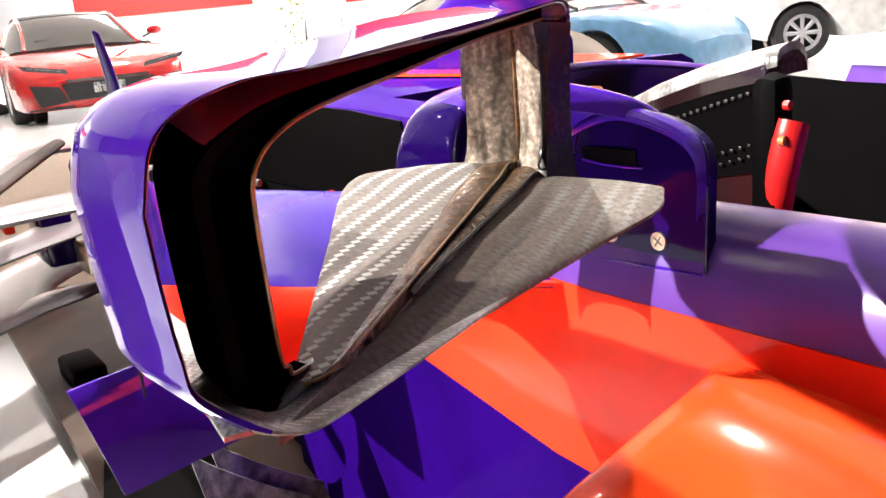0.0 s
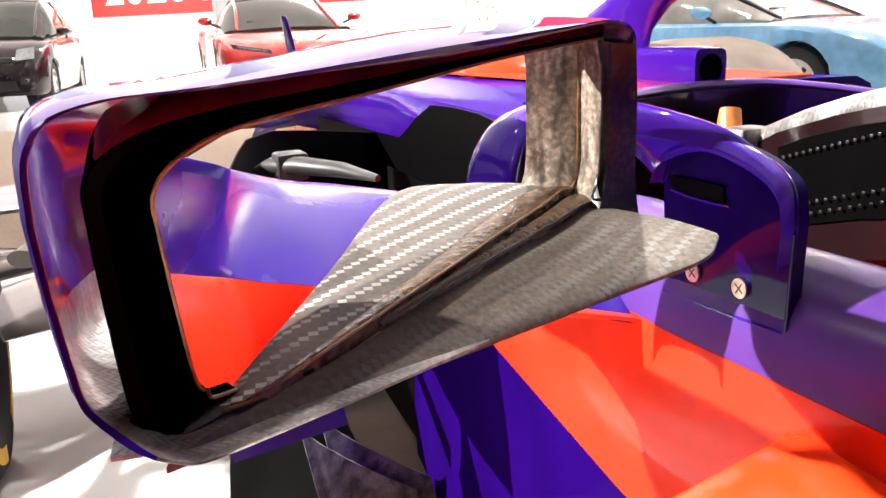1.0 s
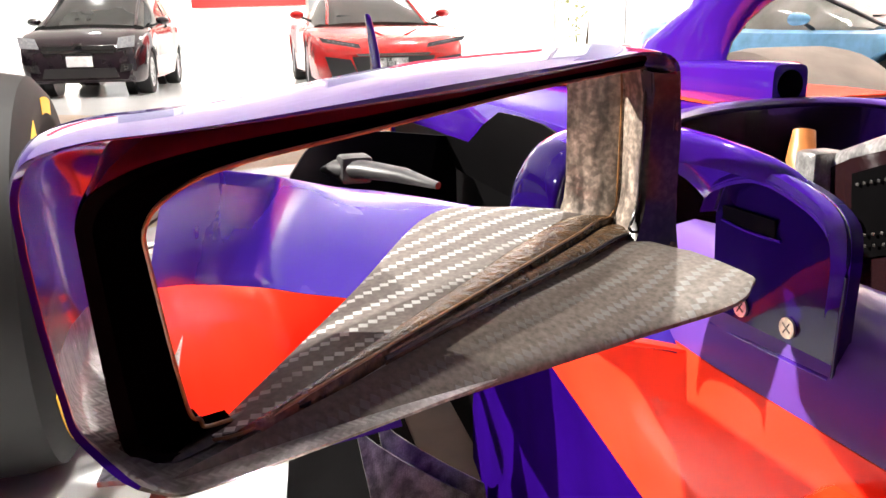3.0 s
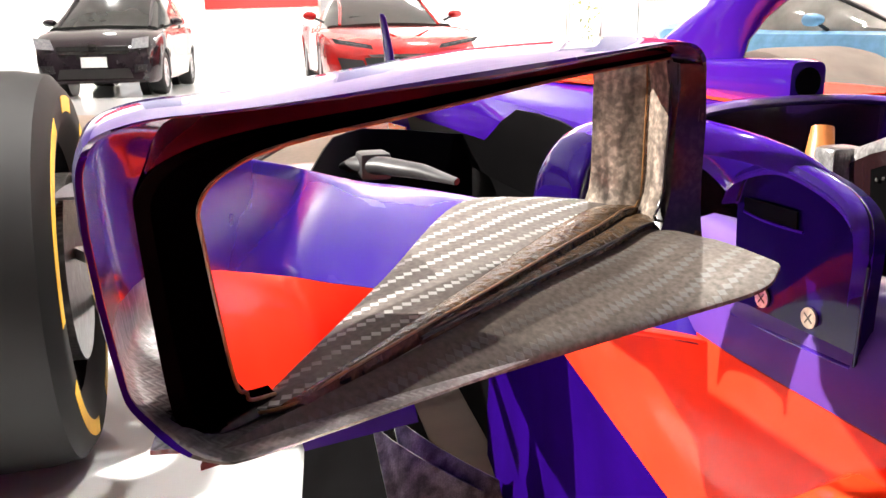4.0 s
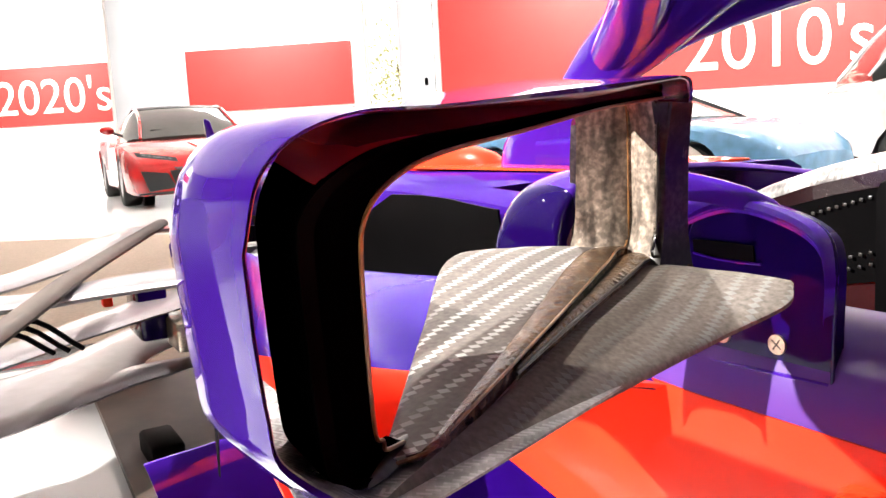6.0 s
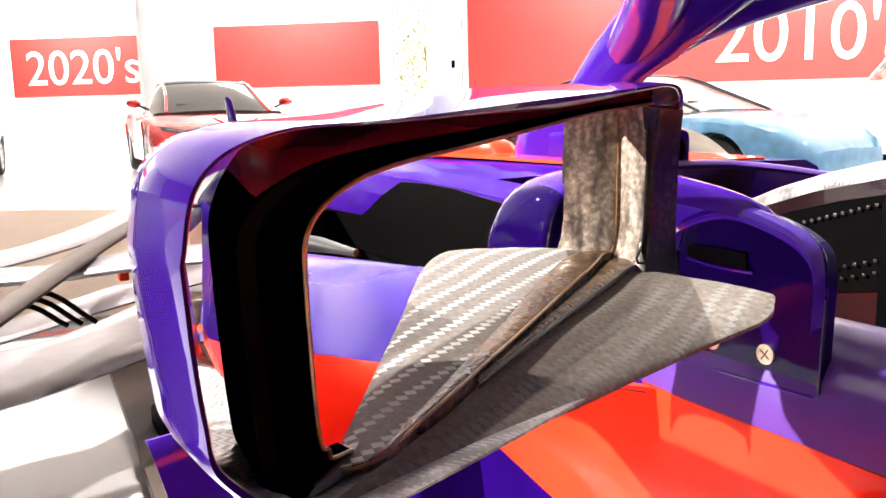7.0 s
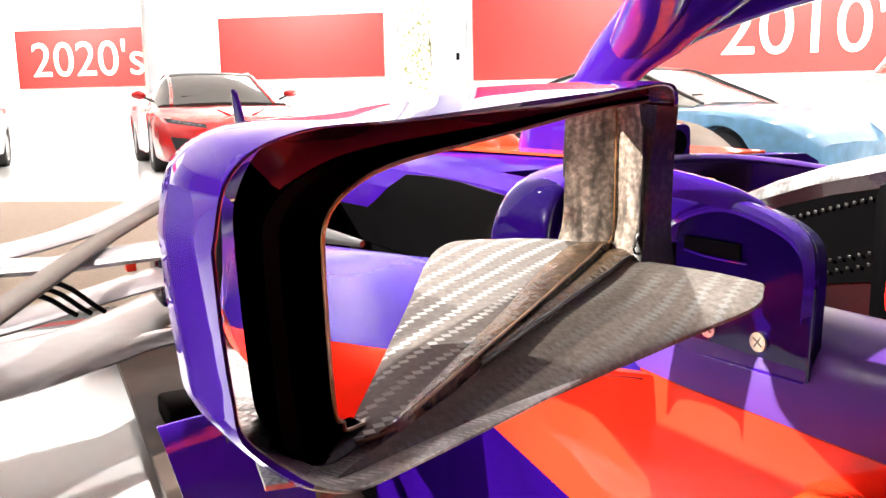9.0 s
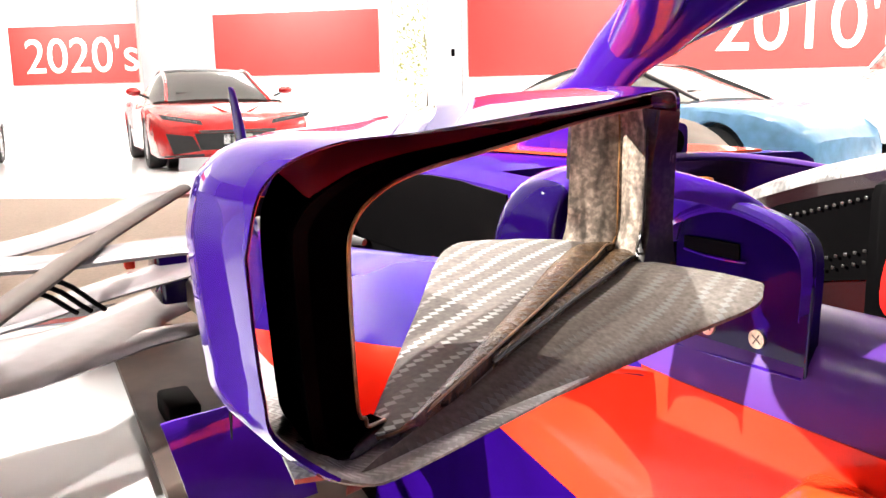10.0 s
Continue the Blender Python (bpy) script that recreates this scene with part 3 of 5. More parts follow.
for u, dz in ((0, -0.016), (0.008, -0.006), (0.03, 0.0), (0.08, 0.003), (0.2, 0.006), (0.4, 0.009), (0.6, 0.009), (0.8, 0.006), (0.93, 0.002), (1.0, 0)):
    rows.append([f.lerp(p, u) + Vector((0, 0, dz * min(1.0, ((f - p).length / 0.18) ** 1.5))) for f, p in zip(fe, pr)])
add("shoulder_vane", sheet(rows, 0.004, (0, 0, -1)), M_SATIN, race_car, "hazy violet shoulder vane")
rows = [[f.lerp(p, u) + Vector((-0.010 * math.sin(math.pi * u), 0, 0.003 * math.sin(math.pi * u))) for f, p in zip(pr, re)] for u in (0.004, 0.1, 0.25, 0.5, 0.75, 1.0)]
add("red_vane_panel", sheet(rows, 0.004, (1, 0, 0)), M_RED, race_car, "orange-red vane panel")
clip = add("carbon_clip", tube(KS((0.465, -0.330, 0.681), (0.50, -0.352, 0.686), (0.54, -0.377, 0.687), (0.575, -0.398, 0.684), (0.61, -0.405, 0.678)), [0.004, 0.009, 0.011, 0.011, 0.004], 12, 0.8), M_FAIR, race_car, "grey carbon fairing")
add("clip_block", box(0.548, 0.578, 0.368, 0.398, 0.672, 0.698, 0.004), M_FAIR, clip, "grey clamp block")

# the mirror
lip = smooth_path(KS((-0.0430, -0.5700, 0.770), (-0.052, -0.568, 0.785), (-0.062, -0.558, 0.7925), (-0.048, -0.525, 0.7945), (0.005, -0.424, 0.802), (0.019, -0.3985, 0.8034), (0.0335, -0.3805, 0.8005), (0.0430, -0.3715, 0.7920), (0.0515, -0.3660, 0.768), (0.055, -0.362, 0.735)), 6)
lip += smooth_path(KS((0.040, -0.372, 0.722), (0.005, -0.41, 0.7195), (-0.045, -0.527, 0.7185), (-0.0500, -0.552, 0.7195), (-0.0400, -0.5645, 0.728), (-0.0400, -0.5673, 0.740), (-0.0415, -0.5690, 0.755)), 6)
mid = Vector((0, 0, 0))
for p in lip:
    mid += p
mid /= len(lip)


def around(f_depth, f_in, in_left=None):
    """The lip moved forward along the housing and towards its middle; the outboard wall is deeper and curves in."""
    out = []
    for i, p in enumerate(lip):
        depth = 1.0 if i < 53 else 0.55 if i < 55 else 0.42 if i < 74 else min(1.0, 0.42 + 0.1 * (i - 73))
        w = 1.0 if i >= 82 or i <= 13 else max(0.0, 1 - (i - 13) / 12) if i < 30 else max(0.0, 1 - (82 - i) / 8)
        w = w * w * (3 - 2 * w)
        d = mid - p
        d -= Vector((0.89, 0.45, 0)) * d.dot(Vector((0.89, 0.45, 0)))
        go = f_in if in_left is None else f_in * (1 - w) + in_left * w
        if 55 <= i <= 76 and go > 0:
            go *= 0.3 + 0.7 * max(0.0, min(1.0, max((57 - i) / 2, (i - 73) / 3)))
        if 17 <= i <= 42 and go > 0.003:
            go = 0.003 + (go - 0.003) * (1 - 0.85 * max(0.0, min(1.0, (i - 17) / 4, (42 - i) / 4)))
        corner = max(0.0, 1 - abs(i - 14) / 12)
        out.append(p + Vector((f_depth * depth * (1 + 0.1 * w), 0, 0)) + d.normalized() * (go + 0.011 * corner * (max(0.0, f_depth) / 0.06) ** 6))
    return out


rings_out = [around(0.0, 0.0015, -0.0002), around(-0.001, 0.0, -0.0014), around(0.006, -0.0016, -0.0028), around(0.014, -0.0024, -0.0036), around(0.026, -0.0038, -0.0046), around(0.038, -0.0046, -0.0045), around(0.046, -0.0038, -0.0026), around(0.051, -0.002, 0.0004), around(0.0555, 0.001, 0.0042), around(0.0585, 0.005, 0.0082), around(0.063, 0.0115, 0.0160)]
rings_in = [around(0.063, 0.0115, 0.0160), around(0.0590, 0.0108, 0.0128), around(0.053, 0.0085, 0.0060), around(0.046, 0.0075, 0.0006), around(0.036, 0.0065, -0.0026), around(0.02, 0.0055, -0.0030), around(0.012, 0.0050, -0.0024), around(0.006, 0.0042, -0.0014), around(0.002, 0.0032, -0.0004), around(0.0, 0.0022, 0.0000), around(0.0, 0.0015, -0.0002)]
count = len(lip)


def arc(rings, first, last):
    """A stretch of the closed rings, from one place of the lip to another."""
    idx = [i % count for i in range(first, last + 1)]
    return [[r[i] for i in idx] for r in rings]


mirror = add("mirror_housing", loft(arc(rings_out, 74 - count, 40), False, False), M_SHELL, race_car, "violet mirror shell with a rounded rim")
add("housing_foot", loft(arc(rings_out, 40, 74), False, False), M_WORN, mirror, "dark worn carbon lower edge")
add("top_lining", loft(arc(rings_in, 86 - count, 42), False, False), M_LINER, mirror, "glossy dark wine lining under the top")
add("housing_lining", loft(arc(rings_in, 42, 62), False, False), M_LINING, mirror, "bare brown carbon lining")
# lining and floor at the foot take a paler carbon for the light there
add("lit_lining", loft(arc(rings_in, 62, 86), False, False), M_CARBON_PALE, mirror, "bare carbon lining at the foot, coloured pale as if lit")
rows = [[K(s, -0.5635 + 0.0135 * u + (0.0135 - 0.008 * u) * (s + 0.046) / 0.096, 0.7208 - 0.0012 * u) for u in (0, 0.3, 0.6, 1.0)] for s in (-0.044, -0.02, 0.005, 0.03, 0.05)]
add("floor_lining", sheet(rows, 0.0012, (0, 0, -1)), M_CARBON_PALE, mirror, "bare woven carbon floor of the shell, coloured pale as if lit")

# black carrier inside the shell: rear face, opening edge, side wall
outer = smooth_path(KS((0.044, -0.385, 0.7995), (0.012, -0.440, 0.7960), (-0.020, -0.497, 0.7916), (-0.042, -0.537, 0.7885), (-0.0500, -0.5535, 0.7845), (-0.0455, -0.5600, 0.7775), (-0.0425, -0.5608, 0.768), (-0.0405, -0.5585, 0.7330), (-0.0395, -0.5560, 0.7235), (-0.0370, -0.5480, 0.7200), (-0.0275, -0.5385, 0.7188)), 6)
inner = smooth_path(KS((0.040, -0.388, 0.7975), (0.010, -0.441, 0.7940), (-0.022, -0.496, 0.7885), (-0.041, -0.528, 0.7855), (-0.0445, -0.541, 0.7815), (-0.0455, -0.5480, 0.775), (-0.042, -0.548, 0.764), (-0.034, -0.544, 0.731), (-0.0325, -0.5415, 0.7265), (-0.0315, -0.5405, 0.7240), (-0.028, -0.5345, 0.7232)), 6)
deep = []
for i, q in enumerate(outer):
    k = min(1.0, max(0.0, (i - 14) / 8)) * min(1.0, max(0.0, (58 - i) / 14))
    deep.append(q + Vector((0.012 + 0.013 * k, -0.0008 * k, 0.0055 * min(1.0, max(0.0, (33 - i) / 8)))))
rows = [outer, [o.lerp(i, 0.06) + Vector((-0.0008, 0, 0)) for o, i in zip(outer, inner)], [o.lerp(i, 0.3) + Vector((-0.0008, 0, 0)) for o, i in zip(outer, inner)], [o.lerp(i, 0.7) for o, i in zip(outer, inner)], inner, [p + Vector((0.004, 0.001, 0)) for p in inner]]
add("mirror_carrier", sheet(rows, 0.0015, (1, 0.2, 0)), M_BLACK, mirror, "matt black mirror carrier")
wall_rows = [[p + Vector((0.0005, 0, 0)) for p in outer], [o.lerp(d, 0.15) + Vector((0, 0.0006, 0)) for o, d in zip(outer, deep)], [o.lerp(d, 0.6) + Vector((0, 0.0002, 0)) for o, d in zip(outer, deep)], deep]
add("top_band", sheet([r[:28] for r in wall_rows], 0.0012, (0, -1, -0.2)), M_BAND_REFLECT, mirror, "glossy band under the rim, red reflection in its colour")
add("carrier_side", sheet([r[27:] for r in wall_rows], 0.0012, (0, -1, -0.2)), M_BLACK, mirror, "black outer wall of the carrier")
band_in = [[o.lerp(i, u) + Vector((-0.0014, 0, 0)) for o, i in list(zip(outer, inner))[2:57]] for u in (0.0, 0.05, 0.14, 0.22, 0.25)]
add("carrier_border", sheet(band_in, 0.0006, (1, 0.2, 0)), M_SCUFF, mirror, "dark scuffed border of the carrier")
add("carrier_edge", tube([p + Vector((-0.0004, 0, 0)) for p in inner], 0.0005, 6), M_SEAM, mirror, "thin brown edge of the opening")

# lower stay: a carbon plate from the housing's foot to a pointed tip
near = smooth_path(KS((-0.048, -0.553, 0.7175), (-0.030, -0.497, 0.7185), (-0.005, -0.41, 0.7205), (-0.0054, -0.3785, 0.7265), (0.0008, -0.3668, 0.7312)), 8)
seam = smooth_path(KS((-0.034, -0.527, 0.7235), (0.010, -0.463, 0.731), (0.050, -0.408, 0.7365), (0.066, -0.384, 0.7385), (0.058, -0.366, 0.7320)), 8)
back = smooth_path(KS((-0.026, -0.539, 0.7200), (0.040, -0.492, 0.7290), (0.096, -0.449, 0.7400), (0.100, -0.420, 0.7400), (0.090, -0.392, 0.7390)), 8)


def tip_strip(one, two, steps):
    """A strip that ends in a rounded tip."""
    rows = strip(one, two, steps)
    d = (one[0] - one[3]).normalized()
    for r, (u, dz) in zip(rows, steps):
        h = math.sqrt(max(0.0, 1 - (2 * u - 1) ** 2)) * 0.0065
        r[:0] = [r[0] + Vector((d.x, d.y, -0.12)) * h * k for k in (1.0, 0.7, 0.35)]
    return rows


def strip(one, two, steps):
    return [[a.lerp(b, u) + Vector((0, 0, dz)) for a, b in zip(one, two)] for u, dz in steps]


add("lower_stay", sheet(strip(near, seam, ((0, 0), (0.02, 0.0008), (0.15, 0.0010), (0.4, 0.0008), (0.65, 0.0), (0.80, -0.0016))), 0.0013, (0, 0, -1)), M_TWILL_SHADED, mirror, "worn woven carbon stay, toned down as if shaded")
add("lower_fillet", sheet(strip(near[5:], seam[5:], ((0.795, -0.0010), (0.81, 0.0006), (0.86, 0.0012), (0.93, 0.0006), (0.965, -0.0006))), 0.002, (0, 0, -1)), M_RESIN, mirror, "bumpy brown resin fillet")
add("joint_groove", sheet(strip(near[6:], seam[6:], ((0.962, -0.0016), (0.98, -0.0022), (1.0, -0.0016))), 0.001, (0, 0, -1)), M_BLACK_SHADE, mirror, "dark open joint")
add("upper_fillet", sheet(tip_strip(seam, back, ((0.0, -0.0012), (0.015, 0.0012), (0.05, 0.0018), (0.12, 0.0017), (0.19, 0.0013), (0.215, 0.0008))), 0.002, (0, 0, -1)), M_RESIN, mirror, "bumpy brown resin fillet")
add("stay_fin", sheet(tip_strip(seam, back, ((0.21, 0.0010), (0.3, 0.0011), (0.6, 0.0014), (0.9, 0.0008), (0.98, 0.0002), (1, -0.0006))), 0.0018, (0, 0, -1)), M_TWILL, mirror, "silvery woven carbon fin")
add("foot_fillet", tube(smooth_path(KS((-0.0385, -0.5520, 0.7195), (-0.0330, -0.5440, 0.7202), (-0.0270, -0.5350, 0.7212), (-0.0200, -0.5240, 0.7225)), 4), [0.0015, 0.0022, 0.0028, 0.0032, 0.0035, 0.0036, 0.0036, 0.0034, 0.0030, 0.0026, 0.0020, 0.0014, 0.0008], 10, 0.6), M_RIM_EDGE, mirror, "dark resin fillet at the foot")
edge_line = [a.lerp(b, 0.80) + Vector((0, 0, 0.0004)) for a, b in zip(near, seam)][5:25] + smooth_path(KS((0.0500, -0.3850, 0.7395), (0.0512, -0.3820, 0.7445), (0.0510, -0.3808, 0.752), (0.0495, -0.3808, 0.790), (0.0490, -0.3830, 0.7965)), 5)
add("edge_bead", tube(edge_line, 0.0006, 6), M_RIM_EDGE, mirror, "dark brown bead round the recess")
# upright inner wall with its seam
rows = []
for z in (0.7275, 0.733, 0.738, 0.745, 0.752, 0.76, 0.775, 0.788, 0.7965, 0.8005):
    k = (z - 0.738) / 0.06
    f = max(0.0, (0.752 - z) / 0.02) ** 2 * 0.006
    g = max(0.0, (z - 0.790) / 0.01) ** 2 * 0.004
    h = max(0.0, (z - 0.772) / 0.0285) ** 2
    rows.append([K(0.0505 - 0.002 * k - f * 0.5 - 0.018 * h, -0.3655 - 0.016 * h, z - 0.002 * h), K(0.0500 - 0.002 * k - f * 0.5 - 0.013 * h, -0.3785 - 0.006 * h - f - g, z - 0.001 * h), K(0.0515 - 0.002 * k, -0.3805 - f - g, z), K(0.0590 - 0.002 * k, -0.3805 - f - g, z), K(0.0665, -0.3795 - f - g, z), K(0.068, -0.3825 - f - g, z), K(0.0725 - 0.002 * k, -0.387 - f - g, z), K(0.086 - 0.011 * k, -0.3935 - 0.0055 * k - f - g, z), K(0.092 - 0.011 * k, -0.388 - 0.0055 * k, z)])
add("inner_wall", sheet([r[2:] for r in rows], 0.002, (0.3, -1, 0)), M_CARBON_UP, mirror, "weathered carbon inner wall with a seam")
add("front_rim", sheet([r[:3] for r in rows[:-1]], 0.002, (1, 0, 0)), M_RIM_EDGE, mirror, "black-brown front edge of the inner wall")
tip_way = (seam[0] - seam[3]).normalized()
tip_line = [seam[0].lerp(back[0], u) + Vector((tip_way.x, tip_way.y, -0.12)) * 0.0068 * math.sqrt(max(0.0, 1 - (2 * u - 1) ** 2)) + Vector((0, 0, 0.0004)) for u in (1.0, 0.96, 0.88, 0.75, 0.6, 0.45, 0.3, 0.17, 0.08)]
line = tip_line + [p + Vector((0, 0.0002, 0.0012)) for p in seam[1:25]] + smooth_path(KS((0.0672, -0.3815, 0.7425), (0.0672, -0.3808, 0.75), (0.0668, -0.3806, 0.79), (0.0664, -0.383, 0.798)), 5)
add("seam_line", tube(line, 0.00045, 6), M_SEAM, mirror, "brown resin line along the joint")

chip = add("rim_chip", disc(K(-0.0255, -0.518, 0.7232), (0, 0, 1), 0, 0.0028, 0.0008, 9), M_BLACK_SHADE, mirror, "black chip in the lacquer")
add("fibre_fleck", tube(KS((-0.0285, -0.520, 0.7242), (-0.0262, -0.5165, 0.7262), (-0.0240, -0.5155, 0.7250)), [0.0003, 0.0008, 0.0003], 6), M_ARM, chip, "pale frayed fibre")


def on_band(first, last, low, high, n=5):
    """A patch lying on the band under the rim, between two places along it."""
    rows = []
    for u in (low, (low + high) / 2, high):
        r = []
        for k in range(n):
            f = first + (last - first) * k / (n - 1)
            i = min(int(f), len(outer) - 2)
            r.append(outer[i].lerp(outer[i + 1], f - i).lerp(deep[i].lerp(deep[i + 1], f - i), u) + Vector((-0.0004, 0.0004, -0.0012)))
        rows.append(r)
    return sheet(rows, 0.0005, (0, 0, 1))


# dark block of the band's reflection, laid on as a black sheet
add("reflection_patch", on_band(16.9, 19.2, 0.05, 0.95), M_BLACK_SHADE, mirror, "black part of the band's reflection, laid on as a patch")
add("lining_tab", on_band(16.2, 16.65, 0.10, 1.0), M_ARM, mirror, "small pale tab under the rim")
add("lining_strip", on_band(13.6, 15.6, 0.02, 0.25), M_BLACK_SHADE, mirror, "narrow black strip under the rim")

# bracket: plate, arch, outer leg
prof = smooth_path([(0.108, 0, 0.664), (0.1115, 0, 0.70), (0.112, 0, 0.733), (0.102, 0, 0.7425), (0.077, 0, 0.7505), (0.052, 0, 0.7470), (0.034, 0, 0.7390), (0.0290, 0, 0.727), (0.0295, 0, 0.70), (0.0305, 0, 0.664)], 5)
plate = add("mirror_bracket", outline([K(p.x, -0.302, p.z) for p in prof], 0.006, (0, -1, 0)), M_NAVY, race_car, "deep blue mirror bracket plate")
rim = smooth_path([(0.112, 0, 0.728), (0.104, 0, 0.7425), (0.077, 0, 0.7515), (0.052, 0, 0.7480), (0.034, 0, 0.7400), (0.0285, 0, 0.727), (0.029, 0, 0.70), (0.030, 0, 0.668)], 5)
add("bracket_rim", tube([K(p.x, -0.3035, p.z) for p in rim], 0.0009, 8), M_NAVY, plate, "deep blue rolled edge")
rows = []
for s0, dz in ((0.062, -0.010), (0.066, -0.003), (0.078, 0.0), (0.10, 0.001), (0.125, -0.001), (0.14, -0.006), (0.146, -0.014)):
    rows.append([K(0.146 - (0.146 - s0) * (1 - 0.42 * min(1, max(0, (-0.30 - l) / 0.05))) + o, l, z + dz) for o, l, z in ((-0.01, -0.285, 0.738), (-0.004, -0.30, 0.755), (0.0, -0.318, 0.764), (0.003, -0.34, 0.769), (0.004, -0.362, 0.768), (0.004, -0.380, 0.762), (0.003, -0.390, 0.750), (0.002, -0.393, 0.735), (0.0, -0.394, 0.700))])
rows = [smooth_path(r, 3) for r in rows]
cols = [smooth_path(c, 3) for c in zip(*rows)]
rows = [list(r) for r in zip(*cols)]
add("bracket_arch", sheet([r[:16] for r in rows], 0.004, (0, 0, -1)), M_GLOSSY, plate, "glossy violet arched mirror arm")
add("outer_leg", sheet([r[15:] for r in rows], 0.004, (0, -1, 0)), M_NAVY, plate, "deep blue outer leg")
hood = [K(p.x, -0.302, p.z) for p in rim]
rows = [[q + Vector((0, d, dz * min(1.0, i / 6) * min(1.0, (len(hood) - 1 - i) / 8))) for i, q in enumerate(hood[:30])] for d, dz in ((0.0, 0.0005), (0.004, 0.0012), (0.008, 0.0002), (0.0095, -0.0022), (0.009, -0.004))]
add("bracket_flange", sheet(rows, 0.0012, (0, 0, -1)), M_GLOSSY, plate, "glossy violet flange over the plate")
add("slot_recess", sheet([[K(s, -0.3024 - 0.0006 * k, z + 0.0035 * k - 0.0010 * (s - 0.088) ** 2 * 1e3) for s in (0.070, 0.078, 0.088, 0.098, 0.106)] for k, z in ((0, 0.7235), (1, 0.7275))], 0.0008, (0, 1, 0)), M_BLACK_SHADE, plate, "dark recess in the plate")
add("recess_lip", tube(KS((0.066, -0.3032, 0.7225), (0.078, -0.3034, 0.7222), (0.092, -0.3034, 0.7225), (0.106, -0.3032, 0.7240)), 0.0007, 6), M_GLOSSY, plate, "thin bright lip of the recess")
add("plate_foot", tube(KS((0.031, -0.304, 0.6745), (0.070, -0.3045, 0.6735), (0.108, -0.304, 0.6725)), 0.0011, 6), M_GLOSSY, plate, "rolled foot of the plate")
for s, z in ((0.0575, 0.6870), (0.0885, 0.6865)):
    bolt = add("bolt", disc(K(s, -0.3025, z), (0, 1, 0), 0, 0.0046, 0.0012, 20), M_STEEL, plate, "worn cross-head screw")
    for ang in (35, 125):
        c_, s_ = math.cos(radians(ang)) * 0.003, math.sin(radians(ang)) * 0.003
        add("slot", tube([K(s - c_, -0.3037, z - s_), K(s + c_, -0.3037, z + s_)], 0.0004, 6), M_ROD, bolt)

# halo
pillar = []
for z, s0, hw, ln in ((0.715, 0.625, 0.020, 0.11), (0.735, 0.625, 0.017, 0.095), (0.77, 0.62, 0.016, 0.088), (0.795, 0.602, 0.016, 0.080), (0.815, 0.568, 0.017, 0.068), (0.83, 0.535, 0.020, 0.060), (0.86, 0.49, 0.025, 0.057), (0.885, 0.447, 0.034, 0.060), (0.91, 0.40, 0.045, 0.064)):
    pillar.append([K(s0 + ln * math.cos(a), hw * math.sin(a), z + 0.25 * ln * math.cos(a) * (1 if z > 0.84 else 0)) for a in (2 * math.pi * k / 18 for k in range(18))])
halo = add("halo", loft(pillar), M_PURPLE, race_car, "violet halo pillar")
for sign in (-1, 1):
    path = smooth_path(KS((0.49, 0.0, 0.862), (0.41, 0.045 * sign, 0.897), (0.33, 0.105 * sign, 0.922), (0.22, 0.17 * sign, 0.945), (0.05, 0.235 * sign, 0.965), (-0.2, 0.29 * sign, 0.955), (-0.5, 0.33 * sign, 0.90)), 6)
    add("halo_arm", tube(path, 0.030, 18, 0.9), M_PURPLE, halo, "violet halo tube")
foot = []
for s0, r in ((0.62, 0.018), (0.52, 0.0205), (0.44, 0.021), (0.431, 0.019)):
    foot.append([K(s0, r * math.copysign(abs(math.cos(a)) ** 0.4, math.cos(a)), 0.757 + r * math.copysign(abs(math.sin(a)) ** 0.4, math.sin(a))) for a in (2 * math.pi * k / 24 for k in range(24))])
block = add("halo_foot", loft(foot), M_PURPLE, halo, "violet halo foot fairing")
add("dark_socket", disc(K(0.4315, 0, 0.757), (-1, 0, 0), 0, 0.014, 0.0012, 24), M_BLACK_SHADE, halo, "dark round socket")
add("foot_web", box(0.435, 0.60, -0.012, 0.012, 0.732, 0.742, 0.002), M_PURPLE, halo)

# front suspension, wheel, vanes and floor of the racing car
def bar(name, pts, wide, thin, m=M_ARM, label="pale satin wishbone leg", parent=race_car):
    path = smooth_path(KS(*pts), 5)
    return add(name, tube(path, wide, 12, thin / wide), m, parent, label)


def blade(name, pts, radii, thin, m=M_ARM, label="pale satin wishbone leg"):
    """A flat carbon blade of changing width along a path."""
    path = smooth_path(KS(*pts), 6)
    wide = [v.x for v in smooth_path([(r, 0, 0) for r in radii], 6)]
    rings = []
    for i, q in enumerate(path):
        d = (path[min(i + 1, len(path) - 1)] - path[max(i - 1, 0)]).normalized()
        side = d.cross(Vector((0, 0, 1))).normalized()
        up = side.cross(d).normalized()
        rings.append([q + side * wide[i] * math.cos(a) + up * thin * math.copysign(abs(math.sin(a)) ** 0.8, math.sin(a)) for a in (2 * math.pi * k / 16 for k in range(16))])
    return add(name, loft(rings), m, race_car, label)


blade("upper_wishbone", ((1.27, -0.74, 0.575), (1.30, -0.64, 0.578), (1.42, -0.53, 0.580), (1.62, -0.405, 0.585), (1.95, -0.25, 0.59), (2.25, -0.12, 0.56)), (0.07, 0.055, 0.045, 0.055, 0.055, 0.05), 0.010)
blade("upper_wishbone", ((1.22, -0.74, 0.572), (1.19, -0.63, 0.575), (1.155, -0.54, 0.577), (1.18, -0.455, 0.578), (1.22, -0.33, 0.576), (1.24, -0.16, 0.57)), (0.07, 0.055, 0.045, 0.060, 0.080, 0.085), 0.011)
